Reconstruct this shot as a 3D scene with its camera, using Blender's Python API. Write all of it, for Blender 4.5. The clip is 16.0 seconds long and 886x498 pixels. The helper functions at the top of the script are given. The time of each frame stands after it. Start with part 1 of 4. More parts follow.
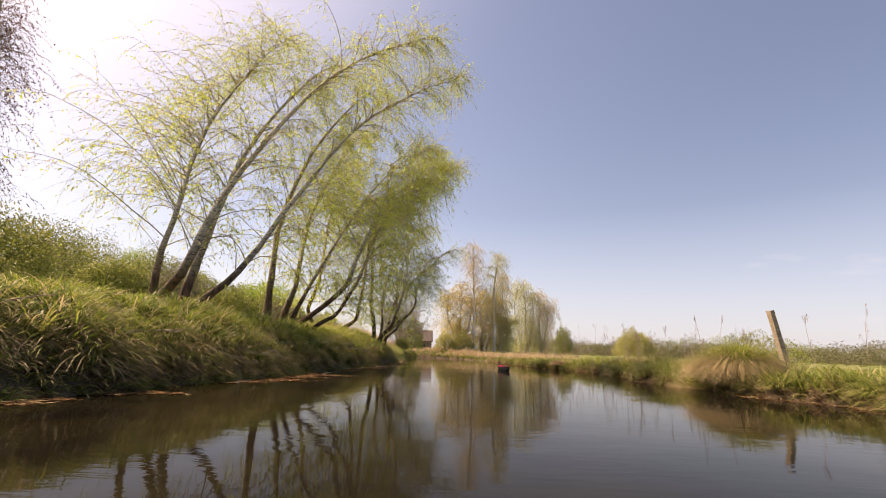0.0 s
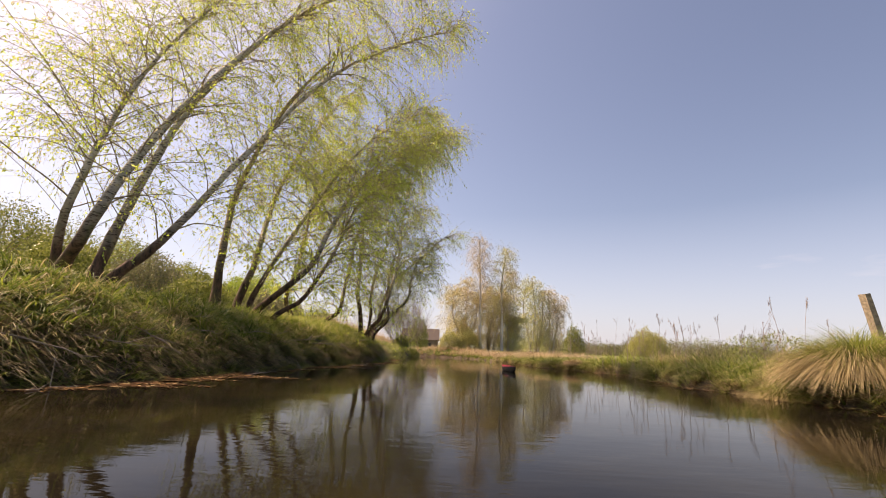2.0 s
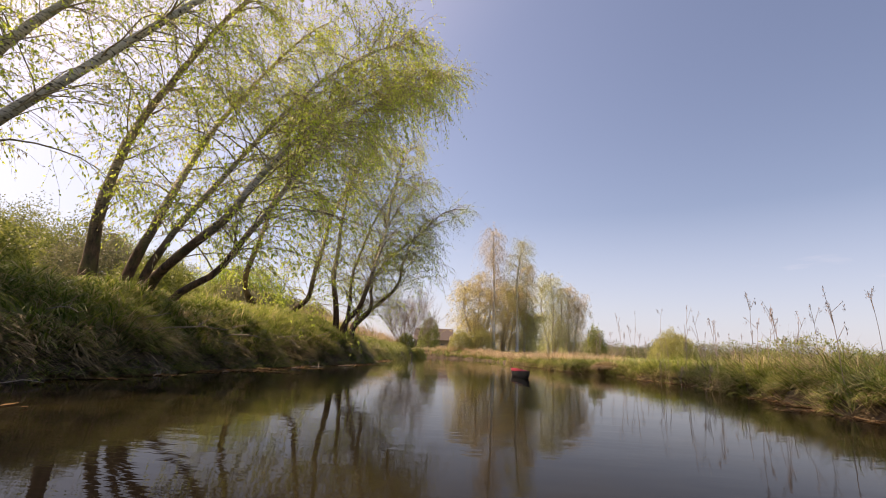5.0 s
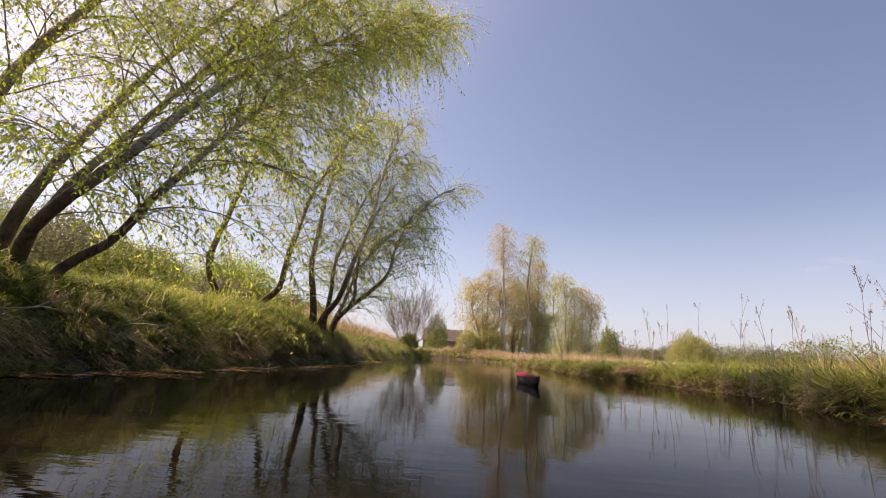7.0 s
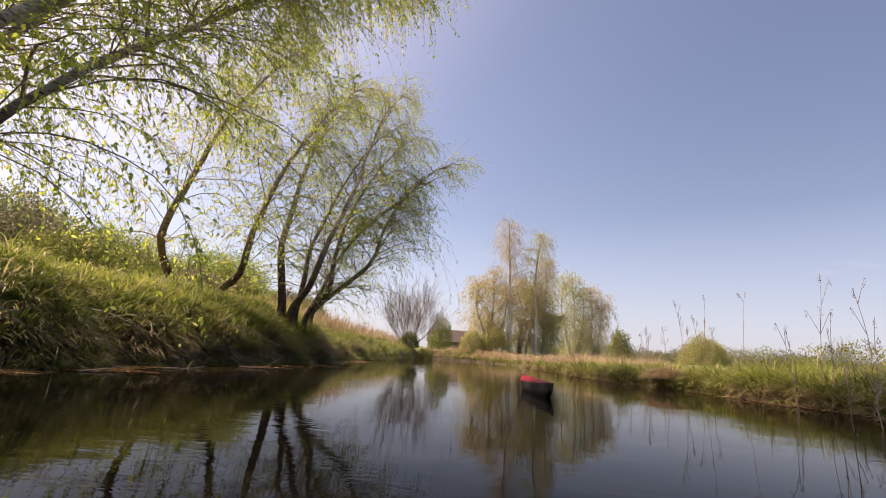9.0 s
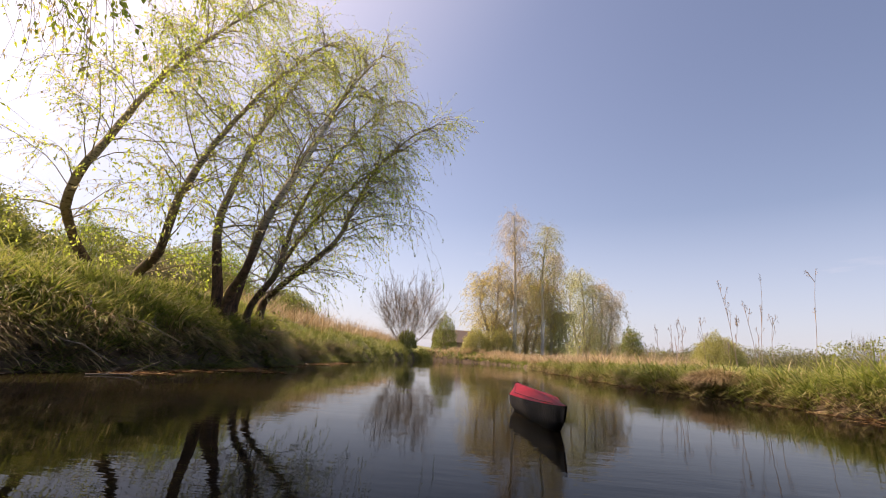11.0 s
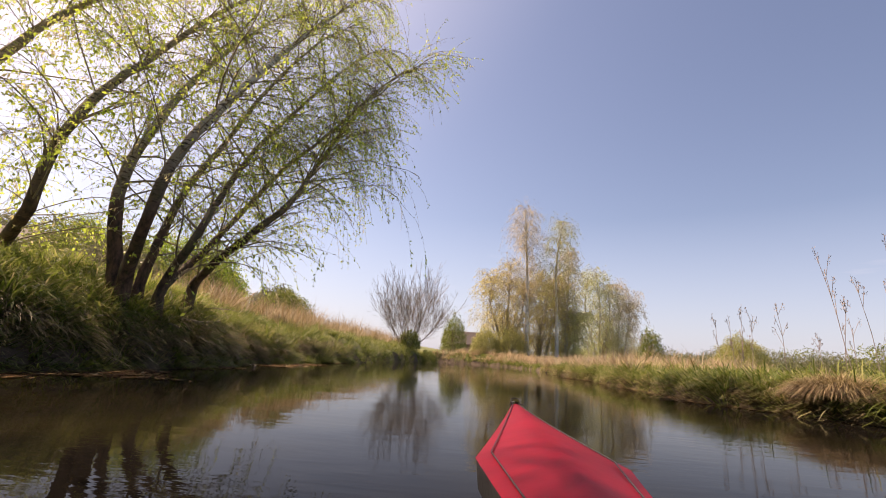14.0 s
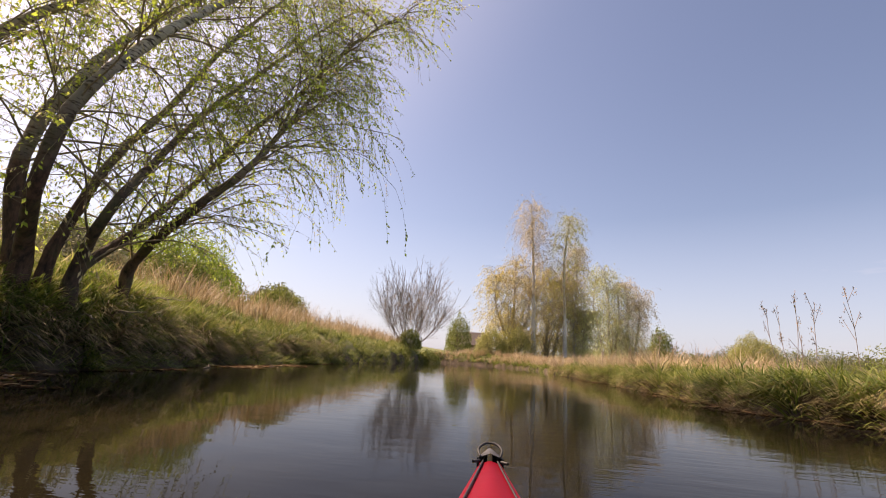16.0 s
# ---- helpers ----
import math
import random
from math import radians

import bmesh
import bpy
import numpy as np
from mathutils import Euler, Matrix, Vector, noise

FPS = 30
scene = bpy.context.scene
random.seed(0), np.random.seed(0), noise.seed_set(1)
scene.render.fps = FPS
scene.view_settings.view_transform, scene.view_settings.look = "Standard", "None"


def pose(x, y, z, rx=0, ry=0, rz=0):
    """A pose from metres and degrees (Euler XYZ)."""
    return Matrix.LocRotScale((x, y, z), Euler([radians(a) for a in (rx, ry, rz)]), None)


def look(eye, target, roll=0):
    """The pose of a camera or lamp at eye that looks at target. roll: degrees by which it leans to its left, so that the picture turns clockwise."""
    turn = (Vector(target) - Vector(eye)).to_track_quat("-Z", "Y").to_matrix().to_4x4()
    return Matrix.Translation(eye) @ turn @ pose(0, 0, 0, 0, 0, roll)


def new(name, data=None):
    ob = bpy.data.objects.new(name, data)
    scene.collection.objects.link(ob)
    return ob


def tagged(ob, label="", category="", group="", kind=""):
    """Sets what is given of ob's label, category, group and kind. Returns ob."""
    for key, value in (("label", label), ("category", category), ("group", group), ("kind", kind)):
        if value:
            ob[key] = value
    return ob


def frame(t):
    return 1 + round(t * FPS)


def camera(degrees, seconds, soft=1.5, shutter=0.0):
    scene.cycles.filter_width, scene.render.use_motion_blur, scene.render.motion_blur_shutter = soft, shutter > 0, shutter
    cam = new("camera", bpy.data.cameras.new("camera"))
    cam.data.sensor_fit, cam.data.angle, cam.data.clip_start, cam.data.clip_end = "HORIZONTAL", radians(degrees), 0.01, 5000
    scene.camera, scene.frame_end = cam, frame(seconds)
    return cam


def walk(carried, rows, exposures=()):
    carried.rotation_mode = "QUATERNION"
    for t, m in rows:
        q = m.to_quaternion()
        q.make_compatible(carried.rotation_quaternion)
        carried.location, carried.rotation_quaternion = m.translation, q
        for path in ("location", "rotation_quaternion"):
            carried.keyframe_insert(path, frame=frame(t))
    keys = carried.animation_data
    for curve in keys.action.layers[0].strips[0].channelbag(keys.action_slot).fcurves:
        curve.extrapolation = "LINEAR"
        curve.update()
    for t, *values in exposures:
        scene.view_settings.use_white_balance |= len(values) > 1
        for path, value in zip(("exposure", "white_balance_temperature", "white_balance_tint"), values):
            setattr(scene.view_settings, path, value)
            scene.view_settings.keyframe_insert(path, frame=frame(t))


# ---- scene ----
cam = camera(88.84, 16.0, soft=1.0)
STOPS, KELVIN, TINT = 0.77, 8050, 27.0
# seconds, x, y, height over the water, yaw to the left, pitch up, lean to the left
ROWS = [
    (0.0, 0.165, -0.462, 0.658, 0.56, 13.08, 2.09),
    (0.5, 0.335, 0.504, 0.628, 0.78, 13.04, 2.30),
    (1.0, 0.526, 1.538, 0.608, 1.12, 13.05, 2.30),
    (1.5, 0.669, 2.415, 0.593, 1.36, 13.06, 2.28),
    (2.0, 0.813, 3.332, 0.570, 1.73, 13.01, 2.48),
    (2.5, 0.967, 4.249, 0.554, 2.16, 13.02, 2.52),
    (3.0, 1.095, 5.147, 0.547, 2.38, 12.98, 2.49),
    (3.5, 1.249, 6.005, 0.546, 2.95, 12.96, 2.77),
    (4.0, 1.367, 6.850, 0.529, 3.32, 12.95, 3.05),
    (6.5, 1.962, 10.861, 0.533, 4.96, 13.24, 2.77),
    (7.0, 2.042, 11.579, 0.517, 5.42, 13.16, 3.30),
    (7.5, 2.128, 12.295, 0.506, 6.01, 13.15, 3.81),
    (8.0, 2.185, 12.988, 0.493, 6.28, 13.13, 3.88),
    (8.5, 2.235, 13.665, 0.478, 6.22, 13.33, 3.72),
    (9.0, 2.297, 14.321, 0.477, 6.37, 13.28, 3.76),
    (11.5, 2.785, 18.212, 0.494, 7.46, 13.39, 3.21),
    (12.0, 2.824, 18.764, 0.487, 7.67, 13.46, 3.11),
    (12.5, 2.856, 19.300, 0.479, 8.02, 13.53, 3.34),
    (13.0, 2.886, 19.814, 0.473, 8.26, 13.53, 3.60),
    (13.5, 2.921, 20.322, 0.464, 8.59, 13.55, 3.70),
    (14.0, 2.956, 20.812, 0.461, 8.89, 13.56, 3.58),
    (14.5, 2.991, 21.297, 0.456, 9.11, 13.54, 3.40),
    (15.0, 3.020, 21.765, 0.447, 9.40, 13.44, 3.32),
    (15.5, 3.040, 22.185, 0.445, 9.54, 13.66, 3.31),
    (16.0, 3.062, 22.653, 0.442, 9.73, 13.64, 3.49),
]


def eye_pose(x, y, z, yaw, pitch, lean):
    a, b = radians(yaw), radians(pitch)
    eye = Vector((x, y, z))
    return look(eye, eye + Vector((-math.sin(a) * math.cos(b), math.cos(a) * math.cos(b), math.sin(b))), lean)


walk(cam, [(t, eye_pose(*row)) for t, *row in ROWS], [(0.0, STOPS + 0.12, KELVIN + 800, TINT), (1.5, STOPS + 0.07, KELVIN + 600, TINT), (4.0, STOPS + 0.02, KELVIN + 350, TINT), (8.0, STOPS, KELVIN, TINT), (16.0, STOPS, KELVIN, TINT)])

# ---- light ----
SUN_AZ, SUN_EL = 70.0, 52.0          # degrees to the left of +y, and up
sun_dir = Vector((-math.sin(radians(SUN_AZ)) * math.cos(radians(SUN_EL)), math.cos(radians(SUN_AZ)) * math.cos(radians(SUN_EL)), math.sin(radians(SUN_EL))))
world = bpy.data.worlds.new("sky")
scene.world = world
world.use_nodes = True
wn, wl = world.node_tree.nodes, world.node_tree.links
bg = wn["Background"]
sky = wn.new("ShaderNodeTexSky")
sky.sky_type = "NISHITA"
sky.sun_disc = False
sky.sun_elevation = radians(SUN_EL)
sky.sun_rotation = radians(-SUN_AZ)
sky.air_density, sky.dust_density, sky.ozone_density = 1.0, 1.4, 3.3
# thin wisps of cloud low over the horizon
wtc = wn.new("ShaderNodeTexCoord")
wmap = wn.new("ShaderNodeMapping")
wmap.inputs["Scale"].default_value = (3.4, 3.4, 18.0)
wmap.inputs["Location"].default_value = (1.3, 0.4, 0.2)
wnoise = wn.new("ShaderNodeTexNoise")
wnoise.inputs["Scale"].default_value, wnoise.inputs["Detail"].default_value = 1.6, 5.0
wsep = wn.new("ShaderNodeSeparateXYZ")
wramp = wn.new("ShaderNodeValToRGB")
wramp.color_ramp.elements[0].position, wramp.color_ramp.elements[0].color = 0.61, (0, 0, 0, 1)
wramp.color_ramp.elements[1].position, wramp.color_ramp.elements[1].color = 0.78, (0.3, 0.3, 0.3, 1)
wband = wn.new("ShaderNodeValToRGB")
for pos_, val_ in ((0.03, 0.0), (0.12, 1.0), (0.19, 0.8), (0.26, 0.0)):
    el_ = wband.color_ramp.elements[0] if pos_ == 0.03 else (wband.color_ramp.elements[-1] if pos_ == 0.26 else wband.color_ramp.elements.new(pos_))
    el_.position, el_.color = pos_, (val_, val_, val_, 1)
wmul = wn.new("ShaderNodeMath")
wmul.operation = "MULTIPLY"
wmix = wn.new("ShaderNodeMix")
wmix.data_type = "RGBA"
wmix.inputs[7].default_value = (6.2, 6.3, 6.9, 1)
wl.new(wtc.outputs["Generated"], wmap.inputs[0])
wl.new(wmap.outputs[0], wnoise.inputs["Vector"])
wl.new(wnoise.outputs[0], wramp.inputs[0])
wl.new(wtc.outputs["Generated"], wsep.inputs[0])
wl.new(wsep.outputs[2], wband.inputs[0])
wl.new(wramp.outputs[0], wmul.inputs[0])
wl.new(wband.outputs[0], wmul.inputs[1])
wl.new(wmul.outputs[0], wmix.inputs[0])
wl.new(sky.outputs[0], wmix.inputs[6])
whaze = wn.new("ShaderNodeValToRGB")
whaze.color_ramp.elements[0].position, whaze.color_ramp.elements[0].color = 0.0, (0.6, 0.6, 0.6, 1)
whaze.color_ramp.elements[1].position, whaze.color_ramp.elements[1].color = 0.30, (0, 0, 0, 1)
wpale = wn.new("ShaderNodeMix")
wpale.data_type = "RGBA"
wpale.inputs[7].default_value = (3.7, 4.7, 6.6, 1)
wl.new(wsep.outputs[2], whaze.inputs[0])
wl.new(whaze.outputs[0], wpale.inputs[0])
wl.new(wmix.outputs[2], wpale.inputs[6])
# pale glow of the haze round the sun
wdot = wn.new("ShaderNodeVectorMath")
wdot.operation = "DOT_PRODUCT"
wdot.inputs[1].default_value = sun_dir
wl.new(wtc.outputs["Generated"], wdot.inputs[0])
wglow = wn.new("ShaderNodeMapRange")
wglow.interpolation_type = "SMOOTHSTEP"
wglow.inputs["From Min"].default_value, wglow.inputs["From Max"].default_value = 0.60, 1.12
wl.new(wdot.outputs["Value"], wglow.inputs[0])
wsun = wn.new("ShaderNodeMix")
wsun.data_type, wsun.blend_type = "RGBA", "ADD"
wsun.inputs[7].default_value = (2.3, 2.25, 2.2, 1)
wl.new(wglow.outputs[0], wsun.inputs[0])
wl.new(wpale.outputs[2], wsun.inputs[6])
wl.new(wsun.outputs[2], bg.inputs[0])
bg.inputs[1].default_value = 0.10
lamp = bpy.data.lights.new("sun", "SUN")
lamp.energy, lamp.angle, lamp.color = 5.0, radians(0.55), (1.0, 0.88, 0.71)
sun = new("sun", lamp)
sun.matrix_world = look(sun_dir * 100, (0, 0, 0))

# ---- materials ----


class Mat:
    """Short way to a node material."""

    def __init__(self, name):
        self.m = bpy.data.materials.new(name)
        self.m.use_nodes = True
        self.t = self.m.node_tree
        self.b = self.t.nodes["Principled BSDF"]
        self.out = self.t.nodes["Material Output"]

    def n(self, kind, **sets):
        node = self.t.nodes.new(kind)
        for k, v in sets.items():
            node.inputs[k.replace("_", " ")].default_value = v
        return node

    def l(self, a, b):
        self.t.links.new(a, b)

    def ramp(self, fac, stops):
        r = self.t.nodes.new("ShaderNodeValToRGB")
        while len(r.color_ramp.elements) < len(stops):
            r.color_ramp.elements.new(0.5)
        for e, (p, c) in zip(r.color_ramp.elements, stops):
            e.position, e.color = p, (*c, 1)
        self.l(fac, r.inputs[0])
        return r.outputs[0]

    def noise(self, scale, detail=4.0, rough=0.6, stretch=None):
        tc = self.t.nodes.new("ShaderNodeTexCoord")
        n = self.n("ShaderNodeTexNoise", Scale=scale, Detail=detail, Roughness=rough)
        if stretch:
            mp = self.t.nodes.new("ShaderNodeMapping")
            mp.inputs["Scale"].default_value = stretch
            self.l(tc.outputs["Object"], mp.inputs[0])
            self.l(mp.outputs[0], n.inputs["Vector"])
        else:
            self.l(tc.outputs["Object"], n.inputs["Vector"])
        return n.outputs[0]

    def mix(self, fac, a, b, mode="MIX"):
        x = self.t.nodes.new("ShaderNodeMix")
        x.data_type, x.blend_type = "RGBA", mode
        for sock, v in ((x.inputs[0], fac), (x.inputs[6], a), (x.inputs[7], b)):
            if isinstance(v, (float, int)):
                sock.default_value = v
            elif isinstance(v, tuple):
                sock.default_value = (*v, 1)
            else:
                self.l(v, sock)
        return x.outputs[2]

    def bump(self, height, strength, dist=0.02):
        b = self.n("ShaderNodeBump", Strength=strength, Distance=dist)
        self.l(height, b.inputs["Height"])
        self.l(b.outputs[0], self.b.inputs["Normal"])
        return self


def island(mt):
    return mt.t.nodes.new("ShaderNodeNewGeometry").outputs["Random Per Island"]


def leaf_mat(name, stops, through_light=0.5, rough=0.5, patch=0.6, gloss=0.3):
    """Thin leaf or blade: some light goes through it; colour varies blade by blade and in patches."""
    mt = Mat(name)
    col = mt.ramp(island(mt), stops)
    dark = mt.ramp(mt.noise(0.8, 3), [(0.3, (0.7, 0.7, 0.66)), (0.7, (1.15, 1.12, 1.05))])
    col = mt.mix(patch, col, dark, "MULTIPLY")
    mt.l(col, mt.b.inputs["Base Color"])
    mt.b.inputs["Roughness"].default_value = rough
    mt.b.inputs["Specular IOR Level"].default_value = gloss
    tr = mt.t.nodes.new("ShaderNodeBsdfTranslucent")
    mt.l(col, tr.inputs[0])
    ms = mt.t.nodes.new("ShaderNodeMixShader")
    ms.inputs[0].default_value = through_light
    mt.l(mt.b.outputs[0], ms.inputs[1])
    mt.l(tr.outputs[0], ms.inputs[2])
    mt.l(ms.outputs[0], mt.out.inputs[0])
    return mt.m


def bark_mat(name, low, high, flecks, pale):
    """Bark that is dark and rough near the ground and paler with dark flecks above."""
    mt = Mat(name)
    n1 = mt.noise(9, 6, 0.7, (1, 1, 0.35))
    base = mt.ramp(n1, [(0.36, low), (0.62, high)])
    fleck = mt.ramp(mt.noise(7, 3, 0.6, (1, 1, 3.5)), [(0.52, (0, 0, 0)), (0.62, (1, 1, 1))])
    upper = mt.mix(fleck, pale, flecks)
    tc = mt.t.nodes.new("ShaderNodeNewGeometry")
    sep = mt.t.nodes.new("ShaderNodeSeparateXYZ")
    mt.l(tc.outputs["Position"], sep.inputs[0])
    mr = mt.n("ShaderNodeMapRange")
    mr.inputs["From Min"].default_value, mr.inputs["From Max"].default_value = 2.6, 4.9
    add = mt.t.nodes.new("ShaderNodeMath")
    add.operation = "MULTIPLY_ADD"
    mt.l(mt.noise(1.5, 3), add.inputs[0])
    add.inputs[1].default_value = 2.0
    sub = mt.t.nodes.new("ShaderNodeMath")
    sub.operation = "SUBTRACT"
    mt.l(sep.outputs[2], sub.inputs[0])
    sub.inputs[1].default_value = 1.0
    mt.l(sub.outputs[0], add.inputs[2])
    mt.l(add.outputs[0], mr.inputs[0])
    col = mt.mix(mr.outputs[0], base, upper)
    moss = mt.ramp(mt.noise(2.3, 4), [(0.5, (0, 0, 0)), (0.72, (0.7, 0.7, 0.7))])
    col = mt.mix(moss, col, (0.10, 0.11, 0.035))
    mt.l(col, mt.b.inputs["Base Color"])
    mt.b.inputs["Roughness"].default_value = 0.85
    return mt.bump(n1, 0.8, 0.03).m


def plain(name, c1, c2, scale, rough=0.8, bump=0.3, metal=0.0):
    mt = Mat(name)
    n = mt.noise(scale, 5)
    mt.l(mt.ramp(n, [(0.3, c1), (0.7, c2)]), mt.b.inputs["Base Color"])
    mt.b.inputs["Roughness"].default_value, mt.b.inputs["Metallic"].default_value = rough, metal
    return mt.bump(n, bump).m


M_LEAF = leaf_mat("young_willow_leaf", [(0, (0.36, 0.48, 0.07)), (0.5, (0.52, 0.65, 0.10)), (0.85, (0.62, 0.72, 0.15)), (1, (0.68, 0.70, 0.22))], 0.70, patch=0.25)
M_LEAF_OLIVE = leaf_mat("catkin_leaf", [(0.0, (0.42, 0.37, 0.17)), (0.5, (0.58, 0.52, 0.27)), (1.0, (0.68, 0.62, 0.40))], 0.65, patch=0.3)
M_LEAF_FAR = leaf_mat("far_birch_leaf", [(0, (0.54, 0.45, 0.14)), (0.5, (0.70, 0.61, 0.24)), (1, (0.78, 0.70, 0.36))], 0.72, patch=0.25)
M_LEAF_MAUVE = leaf_mat("catkin_birch_leaf", [(0, (0.52, 0.43, 0.27)), (0.5, (0.66, 0.57, 0.39)), (1, (0.75, 0.67, 0.50))], 0.72, patch=0.25)
M_LEAF_GREY = leaf_mat("grey_green_leaf", [(0, (0.45, 0.47, 0.20)), (0.5, (0.58, 0.60, 0.30)), (1, (0.70, 0.70, 0.42))], 0.72, patch=0.25)
M_LEAF_YELLOW = leaf_mat("yellow_willow_leaf", [(0, (0.38, 0.39, 0.09)), (0.5, (0.54, 0.54, 0.15)), (1, (0.66, 0.64, 0.24))], 0.68, patch=0.25)
M_LEAF_WILLOW = leaf_mat("meadow_willow_leaf", [(0, (0.27, 0.28, 0.09)), (0.5, (0.40, 0.40, 0.15)), (1, (0.52, 0.50, 0.22))], 0.5, patch=0.3)
M_LEAF_HEDGE = leaf_mat("far_hedge_leaf", [(0, (0.14, 0.15, 0.085)), (0.5, (0.18, 0.19, 0.105)), (1, (0.24, 0.23, 0.145))], 0.4)
M_LEAF_GREEN = leaf_mat("hedge_leaf", [(0.0, (0.12, 0.16, 0.04)), (0.5, (0.23, 0.27, 0.07)), (1.0, (0.36, 0.38, 0.11))], 0.35)
M_LEAF_PURPLE = leaf_mat("dark_purple_leaf", [(0.0, (0.05, 0.025, 0.025)), (1.0, (0.16, 0.08, 0.07))], 0.3)
M_BUSH = leaf_mat("fresh_bush_leaf", [(0.0, (0.17, 0.26, 0.04)), (0.5, (0.29, 0.41, 0.06)), (1.0, (0.43, 0.53, 0.10))], 0.45)
M_TWIG = plain("twig_bark", (0.17, 0.135, 0.085), (0.34, 0.275, 0.18), 12)
M_TWIG_GREY = plain("bare_twig_bark", (0.16, 0.13, 0.105), (0.30, 0.255, 0.21), 6)
M_BARK = bark_mat("leaning_trunk_bark", (0.028, 0.016, 0.011), (0.15, 0.085, 0.055), (0.06, 0.045, 0.03), (0.50, 0.46, 0.36))
M_BARK_BROWN = bark_mat("brown_trunk_bark", (0.028, 0.018, 0.012), (0.14, 0.085, 0.055), (0.06, 0.045, 0.03), (0.36, 0.30, 0.21))
M_BARK_WHITE = bark_mat("white_birch_bark", (0.30, 0.27, 0.23), (0.62, 0.59, 0.54), (0.12, 0.1, 0.08), (0.70, 0.67, 0.62))
M_GRASS = leaf_mat("bank_grass", [(0, (0.06, 0.10, 0.017)), (0.45, (0.16, 0.23, 0.038)), (0.72, (0.29, 0.35, 0.06)), (0.86, (0.35, 0.31, 0.13)), (1, (0.54, 0.47, 0.28))], 0.5)
M_GRASS_FRESH = leaf_mat("fresh_bank_grass", [(0, (0.12, 0.165, 0.035)), (0.5, (0.25, 0.31, 0.065)), (0.82, (0.37, 0.40, 0.10)), (1, (0.52, 0.46, 0.25))], 0.5)
M_GRASS_DRY = leaf_mat("dry_grass", [(0, (0.18, 0.135, 0.06)), (0.5, (0.36, 0.285, 0.15)), (1, (0.58, 0.48, 0.29))], 0.25)
M_GRASS_SUN = leaf_mat("meadow_grass", [(0, (0.07, 0.11, 0.02)), (0.5, (0.19, 0.25, 0.05)), (0.8, (0.35, 0.37, 0.10)), (1, (0.56, 0.49, 0.28))], 0.4)
M_MAT = leaf_mat("matted_dead_grass", [(0, (0.09, 0.06, 0.035)), (0.6, (0.28, 0.20, 0.11)), (1, (0.52, 0.42, 0.26))], 0.3)
M_REED = leaf_mat("dry_reed", [(0.0, (0.23, 0.165, 0.085)), (0.5, (0.40, 0.30, 0.175)), (1.0, (0.58, 0.47, 0.31))], 0.3)
M_REED_PALE = leaf_mat("pale_reed", [(0.0, (0.32, 0.23, 0.13)), (0.5, (0.53, 0.40, 0.26)), (1.0, (0.70, 0.57, 0.40))], 0.35)
M_STALK = plain("dead_weed_stalk", (0.24, 0.18, 0.15), (0.40, 0.32, 0.27), 9)
M_POST = plain("weathered_wood", (0.17, 0.14, 0.10), (0.38, 0.32, 0.24), 14, 0.85, 0.6)
M_LITTER = leaf_mat("floating_litter", [(0.0, (0.03, 0.018, 0.011)), (0.6, (0.10, 0.055, 0.028)), (0.88, (0.22, 0.13, 0.06)), (1.0, (0.42, 0.34, 0.21))], 0.1, 0.9, gloss=0.04)


def ground_mat():
    mt = Mat("earth_and_turf")
    geo = mt.t.nodes.new("ShaderNodeNewGeometry")
    big = mt.noise(0.25, 5)
    fine = mt.noise(6, 6, 0.7)
    turf = mt.ramp(fine, [(0.25, (0.05, 0.07, 0.016)), (0.5, (0.12, 0.155, 0.035)), (0.75, (0.23, 0.23, 0.07))])
    dry = mt.ramp(fine, [(0.25, (0.13, 0.095, 0.05)), (0.75, (0.32, 0.26, 0.14))])
    col = mt.mix(mt.ramp(big, [(0.50, (0, 0, 0)), (0.70, (1, 1, 1))]), turf, dry)
    soil = mt.ramp(mt.noise(4, 6, 0.7), [(0.3, (0.035, 0.025, 0.016)), (0.7, (0.13, 0.092, 0.06))])
    sep = mt.t.nodes.new("ShaderNodeSeparateXYZ")
    mt.l(geo.outputs["True Normal"], sep.inputs[0])
    steep = mt.ramp(sep.outputs[2], [(0.55, (1, 1, 1)), (0.85, (0, 0, 0))])
    col = mt.mix(steep, col, soil)
    # bare mud along the waterline
    pos = mt.t.nodes.new("ShaderNodeSeparateXYZ")
    mt.l(geo.outputs["Position"], pos.inputs[0])
    col = mt.mix(mt.ramp(pos.outputs[2], [(0.30, (1, 1, 1)), (0.42, (0, 0, 0))]), col, soil)
    mt.l(col, mt.b.inputs["Base Color"])
    mt.b.inputs["Roughness"].default_value = 0.95
    return mt.bump(fine, 0.7, 0.06).m


